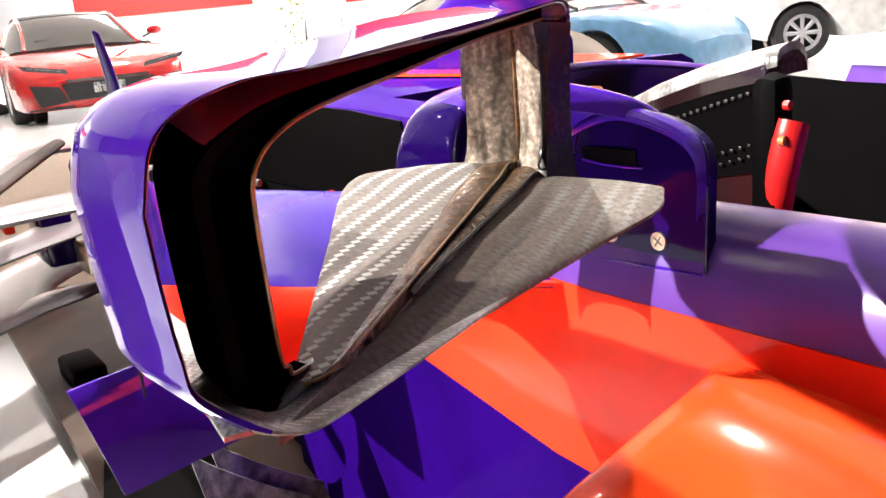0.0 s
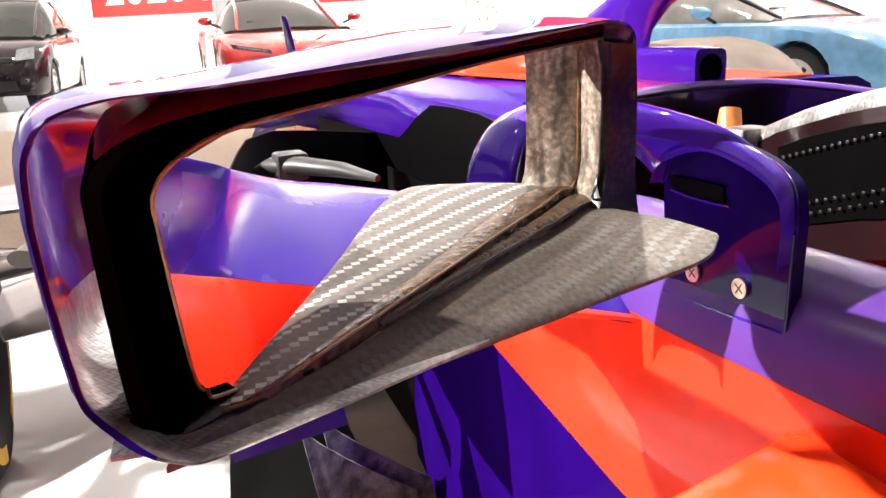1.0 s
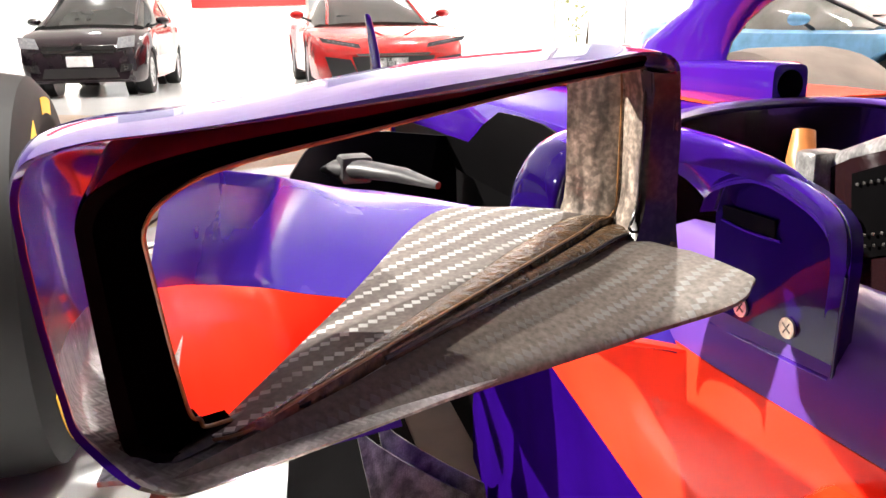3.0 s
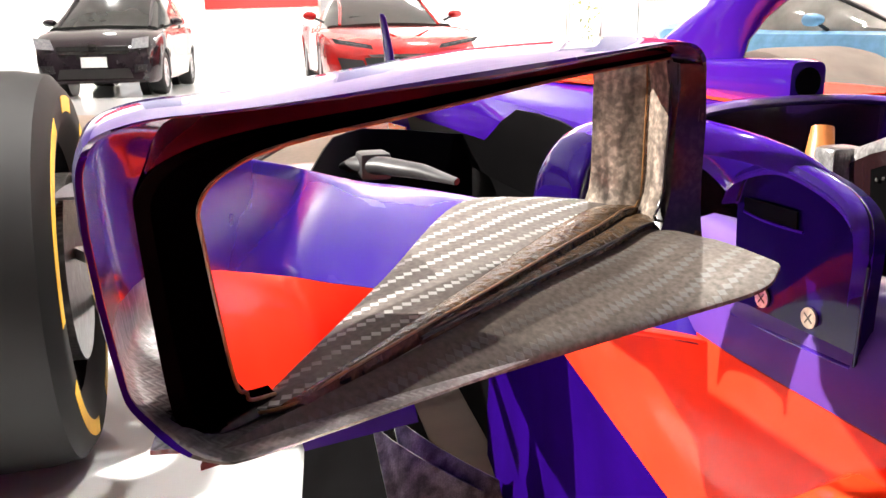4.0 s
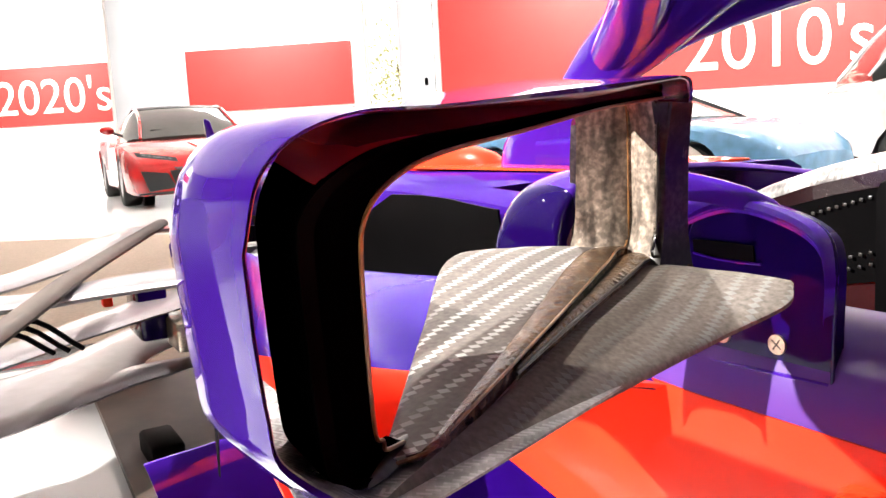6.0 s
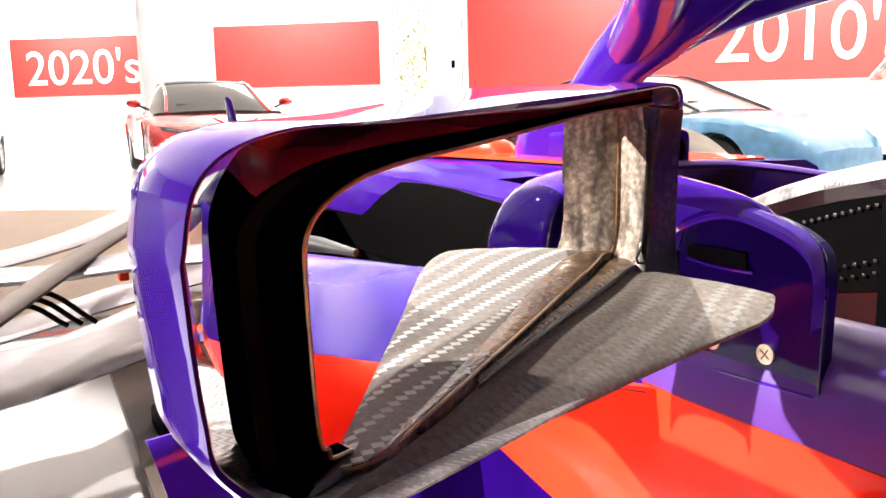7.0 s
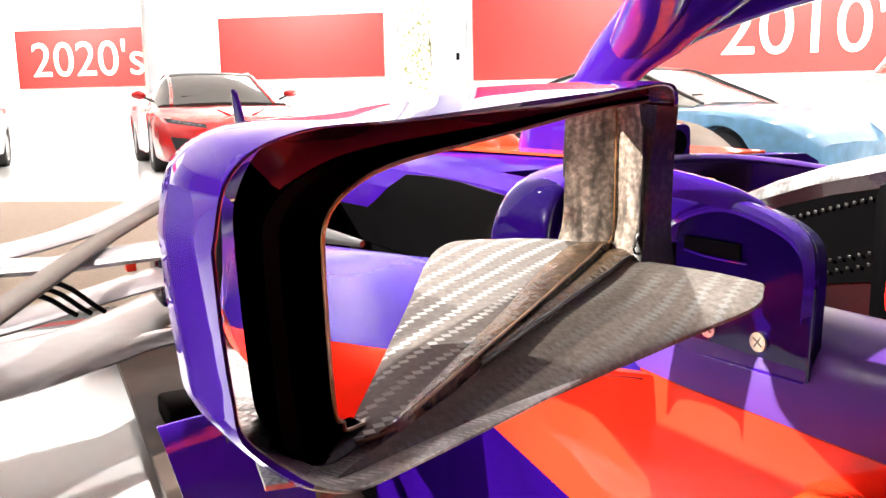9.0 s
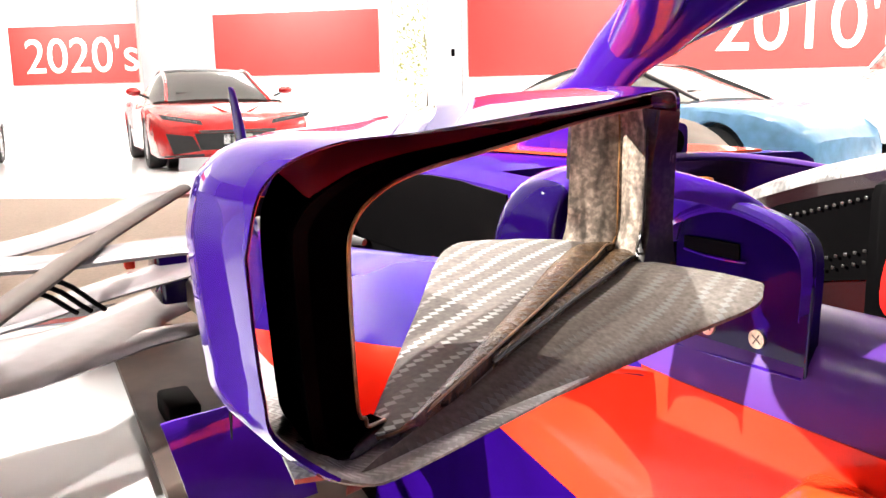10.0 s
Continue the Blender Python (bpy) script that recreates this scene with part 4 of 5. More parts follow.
blade("steering_arm", ((1.22, -0.74, 0.462), (1.285, -0.62, 0.466), (1.40, -0.484, 0.470), (1.54, -0.30, 0.476), (1.62, -0.16, 0.48)), (0.045, 0.05, 0.055, 0.075, 0.075), 0.010)
blade("lower_wishbone", ((1.44, -0.76, 0.335), (1.47, -0.635, 0.345), (1.55, -0.485, 0.350), (1.68, -0.385, 0.352), (1.83, -0.25, 0.355), (1.95, -0.12, 0.36)), (0.17, 0.18, 0.14, 0.10, 0.105, 0.10), 0.013)
blade("lower_wishbone", ((1.40, -0.74, 0.332), (1.42, -0.63, 0.340), (1.46, -0.50, 0.346), (1.50, -0.40, 0.348), (1.52, -0.30, 0.350), (1.53, -0.24, 0.35)), (0.10, 0.12, 0.09, 0.062, 0.045, 0.008), 0.012)
bar("push_rod", ((0.80, -0.64, 0.575), (1.0, -0.545, 0.595), (1.26, -0.453, 0.60), (2.0, -0.18, 0.60)), 0.018, 0.011, M_ROD, "dark brown carbon push rod")
for k in range(3):
    bar("cable", ((1.10, -0.66 + 0.01 * k, 0.50), (1.10, -0.58 + 0.012 * k, 0.545 + 0.008 * k), (1.14, -0.52 + 0.02 * k, 0.50)), 0.004, 0.004, M_BLACK_SHADE, "thin black brake line")


def tyre_profile(r, w):
    return [(-w * 0.42, r * 0.66), (-w * 0.5, r * 0.76), (-w * 0.5, r * 0.90), (-w * 0.44, r * 0.975), (-w * 0.3, r * 0.998), (0, r), (w * 0.3, r * 0.998), (w * 0.44, r * 0.975), (w * 0.5, r * 0.90), (w * 0.5, r * 0.76), (w * 0.42, r * 0.66)]


def spun(profile, centre, axis, sides=40):
    a = Vector(axis).normalized()
    x = a.orthogonal().normalized()
    y = a.cross(x)
    c = Vector(centre)
    rings = [[c + a * d + (x * math.cos(t) + y * math.sin(t)) * r for d, r in profile] for t in (2 * math.pi * k / sides for k in range(sides))]
    rings.append(rings[0])
    return loft(rings, False, False)


wc = K(1.28, -0.90, 0.43)
tyre = add("front_tyre", spun(tyre_profile(0.33, 0.31), wc, (0, 1, 0), 64), M_SLICK, race_car, "black slick tyre with yellow sidewall markings")
for start, span in ((0.0, 0.9), (1.3, 0.35), (2.0, 1.2), (3.6, 0.9), (5.0, 0.7)):
    arc = [start + span * k / 14 for k in range(15)]
    rows = [[wc + Vector((math.cos(t) * r, -0.1565, math.sin(t) * r)) for t in arc] for r in (0.262, 0.288)]
    add("sidewall_marking", sheet(rows, 0.001, (0, 1, 0)), M_YELLOW, tyre, "yellow sidewall band")
add("rim", spun([(-0.13, 0.225), (-0.10, 0.20), (0.0, 0.18), (0.10, 0.20), (0.13, 0.225)], wc, (0, 1, 0), 40), M_BLACK_SHADE, tyre, "black wheel rim")
add("brake_drum", disc(wc + Vector((0, -0.15, 0)), (0, 1, 0), 0, 0.16, 0.12, 28), M_CARBON_DARK, race_car, "dark carbon brake drum")
far_wheel = add("far_front_tyre", spun(tyre_profile(0.33, 0.31), K(1.50, 0.885, 0.43), (0, 1, 0), 48), M_TYRE_LIT, race_car, "slick tyre coloured pale as if strongly lit")
for l0 in (-0.80, 0.80):
    add("rear_tyre", spun(tyre_profile(0.33, 0.36), K(-2.05, l0, 0.43), (0, 1, 0), 40), M_RUBBER, race_car, "smooth black slick tyre")

# bargeboard vane, silver ducts and floor below the flank
rows = []
for z, o in ((0.365, 0.02), (0.40, 0.008), (0.45, 0.0), (0.485, 0.004), (0.495, 0.012)):
    rows.append([K(0.60 + o + 0.02 * u, -0.492 + 0.135 * u + (0.495 - z) * 0.25, z + 0.004 * u) for u in (0, 0.2, 0.4, 0.6, 0.8, 1.0)])
add("bargeboard_vane", sheet(rows, 0.004, (1, 0, 0)), M_GLOSSY, race_car, "violet curved bargeboard vane")
for l0, s0 in ((-0.345, 0.70), (-0.315, 0.72)):
    rows = [[K(s0 + 0.02 * math.sin(2.2 * u), l0 + 0.10 * u + 0.05 * u * u - (z - 0.2) * 0.16, z - 0.13 * u) for u in (0, 0.25, 0.5, 0.75, 1.0)] for z in (0.16, 0.24, 0.30, 0.345)]
    add("turning_vane", sheet(rows, 0.004, (1, 0, 0)), M_CARBON_PALE, race_car, "grey carbon turning vane")
fl = [K(-1.9, -0.72, 0.135), K(0.3, -0.70, 0.135), K(0.62, -0.60, 0.135), K(0.92, -0.42, 0.135), K(1.2, -0.40, 0.14), K(2.32, -0.365, 0.16), K(2.32, 0.365, 0.16), K(1.2, 0.40, 0.14), K(0.92, 0.42, 0.135), K(0.3, 0.70, 0.135), K(-1.9, 0.72, 0.135)]
M_FLOORPAN = plain("brown_black_floor_pan", (0.060, 0.036, 0.026), 0.55, 0, 0.3, 14)
add("floor_pan", outline(fl, 0.02, (0, 0, -1)), M_FLOORPAN, race_car, "brownish carbon floor pan", False)
add("black_fitting", box(1.52, 1.66, 0.27, 0.34, 0.136, 0.19, 0.01), M_BLACK_SHADE, race_car, "black fitting on the floor pan")
# added black plate in place of shade on the floor pan
add("pan_shade", outline([K(0.75, -0.24, 0.165), K(0.75, -0.46, 0.165), K(1.0, -0.42, 0.165), K(1.22, -0.36, 0.165), K(1.22, -0.2, 0.165)], 0.02, (0, 0, -1)), M_BLACK_SHADE, race_car, "black plate for the shade under the bargeboards", False)
# hub fittings behind the wishbones
for s0, l0, z0, ds, dl, dz, m, lab in ((1.62, -0.30, 0.455, 0.07, 0.03, 0.055, M_NAVY, "dark blue fitting block"), (1.62, -0.305, 0.515, 0.07, 0.03, 0.008, M_RED, "red strip on the fitting"), (1.60, -0.335, 0.46, 0.012, 0.006, 0.010, M_GREENISH, "small green cap"), (1.68, -0.37, 0.48, 0.016, 0.01, 0.016, M_RED, "small red cap"), (1.50, -0.26, 0.42, 0.05, 0.02, 0.03, M_STEEL, "bare steel clevis"), (1.44, -0.235, 0.47, 0.03, 0.015, 0.02, M_BLACK_SHADE, "black joint")):
    add("hub_fitting", box(s0 - ds, s0 + ds, -l0 - dl, -l0 + dl, z0 - dz, z0 + dz, min(ds, dl, dz) * 0.35), m, race_car, lab)
# front wing pieces beyond the suspension
for s0, z0, m, lab in ((2.35, 0.20, M_RED, "orange-red front wing flap"), (2.45, 0.17, M_PURPLE, "violet front wing flap"), (2.25, 0.235, M_CARBON_PALE, "pale front wing flap")):
    rows = [[K(s0 + d - 0.05 * abs(l), l, z0 + e + 0.03 * abs(l)) for l in [-0.95 + 0.1 * i for i in range(9)]] for d, e in ((0.12, -0.02), (0.06, 0.0), (0.0, 0.025))]
    add("front_wing_flap", sheet(rows, 0.008, (0, 0, -1)), m, race_car, lab)
    add("front_wing_flap", sheet([[Vector((p.x, -p.y, p.z)) for p in r] for r in rows], 0.008, (0, 0, -1)), m, race_car, lab)
for y0 in (0.96, -0.985):
    add("wing_endplate", box(2.1, 2.55, y0, y0 + 0.025, 0.14, 0.36, 0.006), M_RED, race_car, "orange-red wing endplate")

# the rest of the car: far suspension, sidepods, engine cover, rear axle
bar("upper_wishbone", ((1.45, 0.70, 0.545), (1.45, 0.61, 0.545), (1.55, 0.47, 0.575), (1.66, 0.15, 0.60)), 0.024, 0.010)
bar("upper_wishbone", ((1.45, 0.70, 0.545), (1.44, 0.61, 0.543), (1.38, 0.47, 0.540), (1.28, 0.15, 0.560)), 0.028, 0.011)
bar("lower_wishbone", ((1.42, 0.72, 0.315), (1.42, 0.60, 0.335), (1.42, 0.45, 0.37), (1.62, 0.12, 0.42)), 0.034, 0.013)
bar("lower_wishbone", ((1.42, 0.72, 0.315), (1.40, 0.60, 0.335), (1.36, 0.45, 0.362), (1.22, 0.14, 0.39)), 0.036, 0.013)
for side, first in ((-1, -0.37), (1, 0.02)):
    rings = []
    for u in (0, 0.15, 0.4, 0.7, 1.0):
        s, k1 = first + (-1.85 - first) * u, 1 - 0.55 * u ** 1.5
        rings.append([K(s, side * l, z) for l, z in ((0.20 * k1, 0.16), (0.20 * k1, 0.62 - 0.22 * u), (0.31 * k1, 0.63 - 0.24 * u), (0.38 * k1, 0.615 - 0.25 * u), (0.45 * k1, 0.555 - 0.22 * u), (0.50 * k1, 0.47 - 0.18 * u), (0.50 * k1, 0.30 - 0.08 * u), (0.46 * k1, 0.16))])
    add("sidepod", loft(rings), M_RED if side < 0 else M_PURPLE, race_car, "rounded sidepod tapering to the rear")
rings = []
for s, w, z0, z1 in ((-0.56, 0.235, 0.45, 0.78), (-0.64, 0.24, 0.40, 0.93), (-0.75, 0.235, 0.36, 0.97), (-1.1, 0.20, 0.30, 0.90), (-1.5, 0.13, 0.26, 0.74), (-1.9, 0.07, 0.24, 0.56), (-2.05, 0.04, 0.24, 0.50)):
    half = [(w, z0), (w, z0 + (z1 - z0) * 0.35), (w * 0.75, z0 + (z1 - z0) * 0.62), (w * 0.42, z0 + (z1 - z0) * 0.88), (w * 0.18, z1)]
    rings.append([K(s, -l, z) for l, z in half] + [K(s, l, z) for l, z in half[::-1]])
add("engine_cover", loft(rings), M_PURPLE, race_car, "violet engine cover behind the cockpit")
for side in (-1, 1):
    bar("rear_wishbone", ((-2.05, side * 0.66, 0.52), (-1.9, side * 0.30, 0.47), (-1.8, side * 0.06, 0.45)), 0.022, 0.010)
    bar("rear_wishbone", ((-2.05, side * 0.66, 0.32), (-1.95, side * 0.30, 0.30), (-1.85, side * 0.05, 0.30)), 0.022, 0.010)
    bar("drive_shaft", ((-2.05, side * 0.68, 0.43), (-2.05, side * 0.02, 0.40)), 0.018, 0.018, M_STEEL, "worn steel drive shaft")

# nose fins, top bulges
def fin(s0, l0, z0, tall, chord, lean, m=M_PURPLE, label="violet nose camera fin"):
    rings = []
    for u in (0, 0.3, 0.6, 0.85, 0.97, 1.0):
        c = chord * (1 - 0.5 * u ** 3) * (0.45 if u == 1 else 1)
        t = 0.011 * (1 - 0.5 * u)
        rings.append([K(s0 + lean * u + c * 0.5 * math.cos(a), l0 + t * math.sin(a) - 0.02 * u * u, z0 + tall * u) for a in (2 * math.pi * k / 12 for k in range(12))])
    return add("nose_fin", loft(rings), m, race_car, label)


fin(2.04, -0.005, 0.60, 0.258, 0.115, 0.03)
for s0, l0, r, h in ((0.84, 0.00, 0.085, 0.034), (1.02, 0.03, 0.10, 0.026)):
    rings = [[K(s0 + r * k * math.cos(a) * 1.25, l0 + r * k * 0.8 * math.sin(a), 0.736 + h * e) for a in (2 * math.pi * q / 24 for q in range(24))] for k, e in ((1, -0.2), (0.93, 0.25), (0.75, 0.65), (0.45, 0.92), (0.1, 1.0))]
    add("top_bulge", loft(rings), M_RED, race_car, "orange-red bulge on the chassis top")
# cockpit: cowl and steering wheel
rows = []
for l, dz in ((-0.103, -0.006), (-0.100, -0.001), (-0.096, 0.001), (-0.088, 0.003), (-0.078, 0.003), (-0.07, -0.002), (-0.066, -0.012)):
    rows.append([K(s, l, z + dz) for s, z in ((0.285, 0.708), (0.262, 0.722), (0.23, 0.735), (0.19, 0.7475), (0.155, 0.756), (0.122, 0.7625))])
cowl = add("dash_cowl", sheet(rows, 0.006, (0, 0, -1)), M_CARBON_PALE, race_car, "silvery carbon dash cowl")
rows = [[K(s, -0.104 + 0.004 * i, z - d) for s, z in ((0.285, 0.70), (0.24, 0.722), (0.19, 0.738), (0.13, 0.752))] for i, d in ((0, 0.0), (1, 0.05), (2, 0.10))]
add("cowl_side", sheet(rows, 0.004, (0, -1, 0)), M_BROWN, cowl, "lacquered brown-black cowl side")
rows = [[K(s, -0.1062 + 0.004 * i, z - d) for s, z in ((0.236, 0.712), (0.21, 0.722), (0.17, 0.733), (0.135, 0.740))] for i, d in ((0, 0.0), (1, 0.035), (1.5, 0.062))]
add("cowl_window", sheet(rows, 0.001, (0, -1, 0)), M_BLACK_SHADE, cowl, "black recessed cowl window")
for k, (d, count_) in enumerate(((0.004, 16), (0.040, 13), (0.048, 12))):
    for j in range(count_):
        u = (j + 0.5) / count_
        q = K(0.232 - 0.094 * u, -0.1075 + 0.004 * d / 0.05, 0.709 + 0.029 * u - d)
        add("weave_float", box(q.x - 0.0013, q.x + 0.0013, q.y - 0.0003, q.y + 0.0005, q.z - 0.0011, q.z + 0.0011, 0.0004), M_CARBON_DARK, cowl)
add("amber_pad", tube(KS((0.292, -0.10, 0.735), (0.287, -0.105, 0.715), (0.272, -0.108, 0.685)), [0.008, 0.011, 0.008], 10), M_AMBER, race_car, "amber padding strip")
add("cowl_end", box(0.258, 0.280, 0.09, 0.118, 0.682, 0.724, 0.004), M_CARBON_PALE, race_car, "pale carbon end block")
wheel = add("steering_wheel", box(0.106, 0.128, 0.102, 0.128, 0.650, 0.748, 0.010), M_BLACK_SHADE, race_car, "black steering wheel")
l0 = -0.113
grip = smooth_path(KS((0.104, l0, 0.716), (0.105, l0 * 1.03, 0.704), (0.109, l0 * 1.04, 0.680), (0.116, l0 * 1.0, 0.655), (0.124, l0 * 0.94, 0.638)), 5)
add("grip", tube(grip, 0.0110, 14), M_LEVER, wheel, "red rubber grip")
for l0, z0, m in ((-0.122, 0.728, M_LEVER), (-0.127, 0.706, M_AMBER)):
    add("knob", disc(K(0.104, l0, z0), (-1, 0, 0), 0, 0.0032, 0.004, 14), m, wheel, "small round knob")
add("rim_stay", tube(KS((0.30, -0.2, 0.72), (0.27, -0.15, 0.705), (0.24, -0.13, 0.69)), 0.006, 8), M_CARBON_DARK, race_car, "dark bracket in the cockpit")

# ---- columns, window and plinth ----
tagged(add("column_1", box(-9.05, -7.50, 17.2, 17.5, 0, 4.6, 0.02), M_GREY), "pale grey square column", "column", "", "structure")
tagged(add("column_2", box(-2.50, -1.88, 15.2, 15.55, 0, 4.6, 0.02), M_GREY), "pale grey square column", "column", "", "structure")
tagged(add("column_3", box(-17.6, -15.6, 20.4, 20.8, 0, 4.6, 0.02), M_GREY), "pale grey square column", "column", "", "structure")
M_DAY = bpy.data.materials.new("daylight_outside")
M_DAY.use_nodes = True
M_DAY.node_tree.nodes["Principled BSDF"].inputs["Emission Color"].default_value = (1, 0.98, 0.92, 1)
M_DAY.node_tree.nodes["Principled BSDF"].inputs["Emission Strength"].default_value = 1.6
tagged(add("backdrop", box(-5.0, 0.5, 21.0, 21.05, 0, 4.6), M_DAY), "bright daylight outside the window", "backdrop", "", "structure")
win = add("window_1", box(-3.62, -3.56, 17.6, 17.72, 0.0, 4.6, 0.01), M_WHITE)
tagged(win, "tall window with a white frame", "window", "", "structure")
for x0 in (-2.62,):
    add("window_frame", box(x0, x0 + 0.06, 17.6, 17.72, 0.0, 4.6, 0.01), M_WHITE, win)
for z0 in (1.05, 3.2):
    add("glazing_bar", box(-3.56, -2.62, 17.63, 17.69, z0, z0 + 0.05), M_WHITE, win)
M_LEAF, ln, ll, lb = nodes_of("yellow_green_leaf")
setp(lb, Base_Color=(0.60, 0.58, 0.22, 1), Roughness=0.5)
glow = ln.new("ShaderNodeBsdfTranslucent")
glow.inputs["Color"].default_value = (0.80, 0.78, 0.42, 1)
both = ln.new("ShaderNodeMixShader")
both.inputs["Fac"].default_value = 0.8
ll.new(lb.outputs["BSDF"], both.inputs[1])
ll.new(glow.outputs["BSDF"], both.inputs[2])
ll.new(both.outputs["Shader"], ln["Material Output"].inputs["Surface"])
shrub = empty("garden_tree", pose(-3.2, 19.2, 0))
tagged(shrub, "sunlit yellow-green garden tree outside the window", "tree")
add("trunk", tube([(0, 0, 0), (0.05, 0.02, 1.2), (0.0, 0.0, 2.3)], [0.07, 0.05, 0.02], 10), plain("bark", (0.2, 0.14, 0.1), 0.9), shrub)
rv, rf = [], []
rnd = random.Random(5)
for k in range(420):
    c = Vector((rnd.gauss(0, 0.42), rnd.gauss(0, 0.35), 1.9 + rnd.gauss(0, 0.62)))
    d = Vector((rnd.uniform(-1, 1), rnd.uniform(-1, 1), rnd.uniform(-1, 1))).normalized()
    e = d.orthogonal().normalized()
    i = len(rv)
    rv += [c - d * 0.07, c + e * 0.03, c + d * 0.07, c - e * 0.03]
    rf.append((i, i + 1, i + 2, i + 3))
add("crown", (rv, rf), M_LEAF, shrub, "", False)
tagged(add("wall_socket", box(-2.05, -1.99, 15.185, 15.2, 1.55, 1.68, 0.003), M_BLACK_SHADE), "small dark wall fitting on a column", "wall fitting")
tagged(add("wall_plate", box(5.95, 6.03, 15.285, 15.3, 0.42, 0.56, 0.003), M_AMBER), "small brown wall plate", "wall plate")
tagged(add("carpet", box(-9.0, -0.9, 2.5, 6.3, 0.0005, 0.006), CARPET), "brown carpet strip on the floor", "carpet", "", "structure")

# ---- display cars ----
M_TYRE2 = plain("road_tyre", (0.02, 0.02, 0.02), 0.7, 0, 0.3, 40)
M_RIM = plain("alloy_rim", (0.62, 0.62, 0.64), 0.3, 0.8, 0.1, 30)
M_TRIM = plain("black_trim", (0.012, 0.012, 0.013), 0.4, 0, 0.2, 30)
M_PLATE = plain("white_number_plate", (0.8, 0.8, 0.8), 0.5)
M_LAMP = plain("headlamp_glass", (0.55, 0.57, 0.6), 0.08, 0.3, 0.3, 40, 0, 1.0)


def road_wheel(parent, x, y, r, w, side, spokes=7):
    c = Vector((x, y, r))
    t = add("wheel", spun(tyre_profile(r, w), c, (0, 1, 0), 32), M_TYRE2, parent, "black road tyre on an alloy wheel")
    face = y + side * w * 0.40
    add("rim", disc((x, face - side * 0.02, r), (0, side, 0), r * 0.56, r * 0.68, 0.03, 28), M_RIM, t, "silver alloy rim")
    add("hub", disc((x, face - side * 0.03, r), (0, side, 0), 0, r * 0.16, 0.04, 16), M_RIM, t)
    add("disc", disc((x, face - side * 0.10, r), (0, side, 0), 0, r * 0.6, 0.03, 20), M_TRIM, t)
    for k in range(spokes):
        a = 2 * math.pi * k / spokes
        d = Vector((math.cos(a), 0, math.sin(a)))
        add("spoke", tube([Vector((x, face - side * 0.005, r)) + d * r * 0.1, Vector((x, face - side * 0.005, r)) + d * r * 0.6], [r * 0.06, r * 0.085], 6, 0.5, (0, 1, 0)), M_RIM, t)
    return t


def hug(geo, corners, cols=8, rows=4, lift=0.006, bow=0.0):
    """Rows of points over a four-cornered patch, seen from ahead (y, z), laid on the body's front."""
    v = np.array([tuple(p) for p in geo[0]])
    tri = np.array([t for f in geo[1] for t in [(f[0], f[k], f[k + 1]) for k in range(1, len(f) - 1)]])
    a, b, c = v[tri[:, 0]], v[tri[:, 1]], v[tri[:, 2]]
    den = (b[:, 1] - a[:, 1]) * (c[:, 2] - a[:, 2]) - (c[:, 1] - a[:, 1]) * (b[:, 2] - a[:, 2])
    den[np.abs(den) < 1e-9] = 1e9
    out = []
    for j in range(rows + 1):
        line = []
        for i in range(cols + 1):
            q, r = i / cols, j / rows
            y = (corners[0][0] * (1 - q) + corners[1][0] * q) * (1 - r) + (corners[3][0] * (1 - q) + corners[2][0] * q) * r
            z = (corners[0][1] * (1 - q) + corners[1][1] * q) * (1 - r) + (corners[3][1] * (1 - q) + corners[2][1] * q) * r + bow * math.sin(math.pi * q)
            e = ((y - a[:, 1]) * (c[:, 2] - a[:, 2]) - (c[:, 1] - a[:, 1]) * (z - a[:, 2])) / den
            g = ((b[:, 1] - a[:, 1]) * (z - a[:, 2]) - (y - a[:, 1]) * (b[:, 2] - a[:, 2])) / den
            ok = (e >= -0.01) & (g >= -0.01) & (e + g <= 1.01)
            x = (a[:, 0] + e * (b[:, 0] - a[:, 0]) + g * (c[:, 0] - a[:, 0]))[ok]
            line.append([x.max() + lift if len(x) else None, y, z])
        known = [k for k, q in enumerate(line) if q[0] is not None]
        for k, q in enumerate(line):
            if q[0] is None and known:
                q[0] = line[min(known, key=lambda g: abs(g - k))][0] - 0.02
        if known:
            out.append([Vector(q) for q in line])
    return out


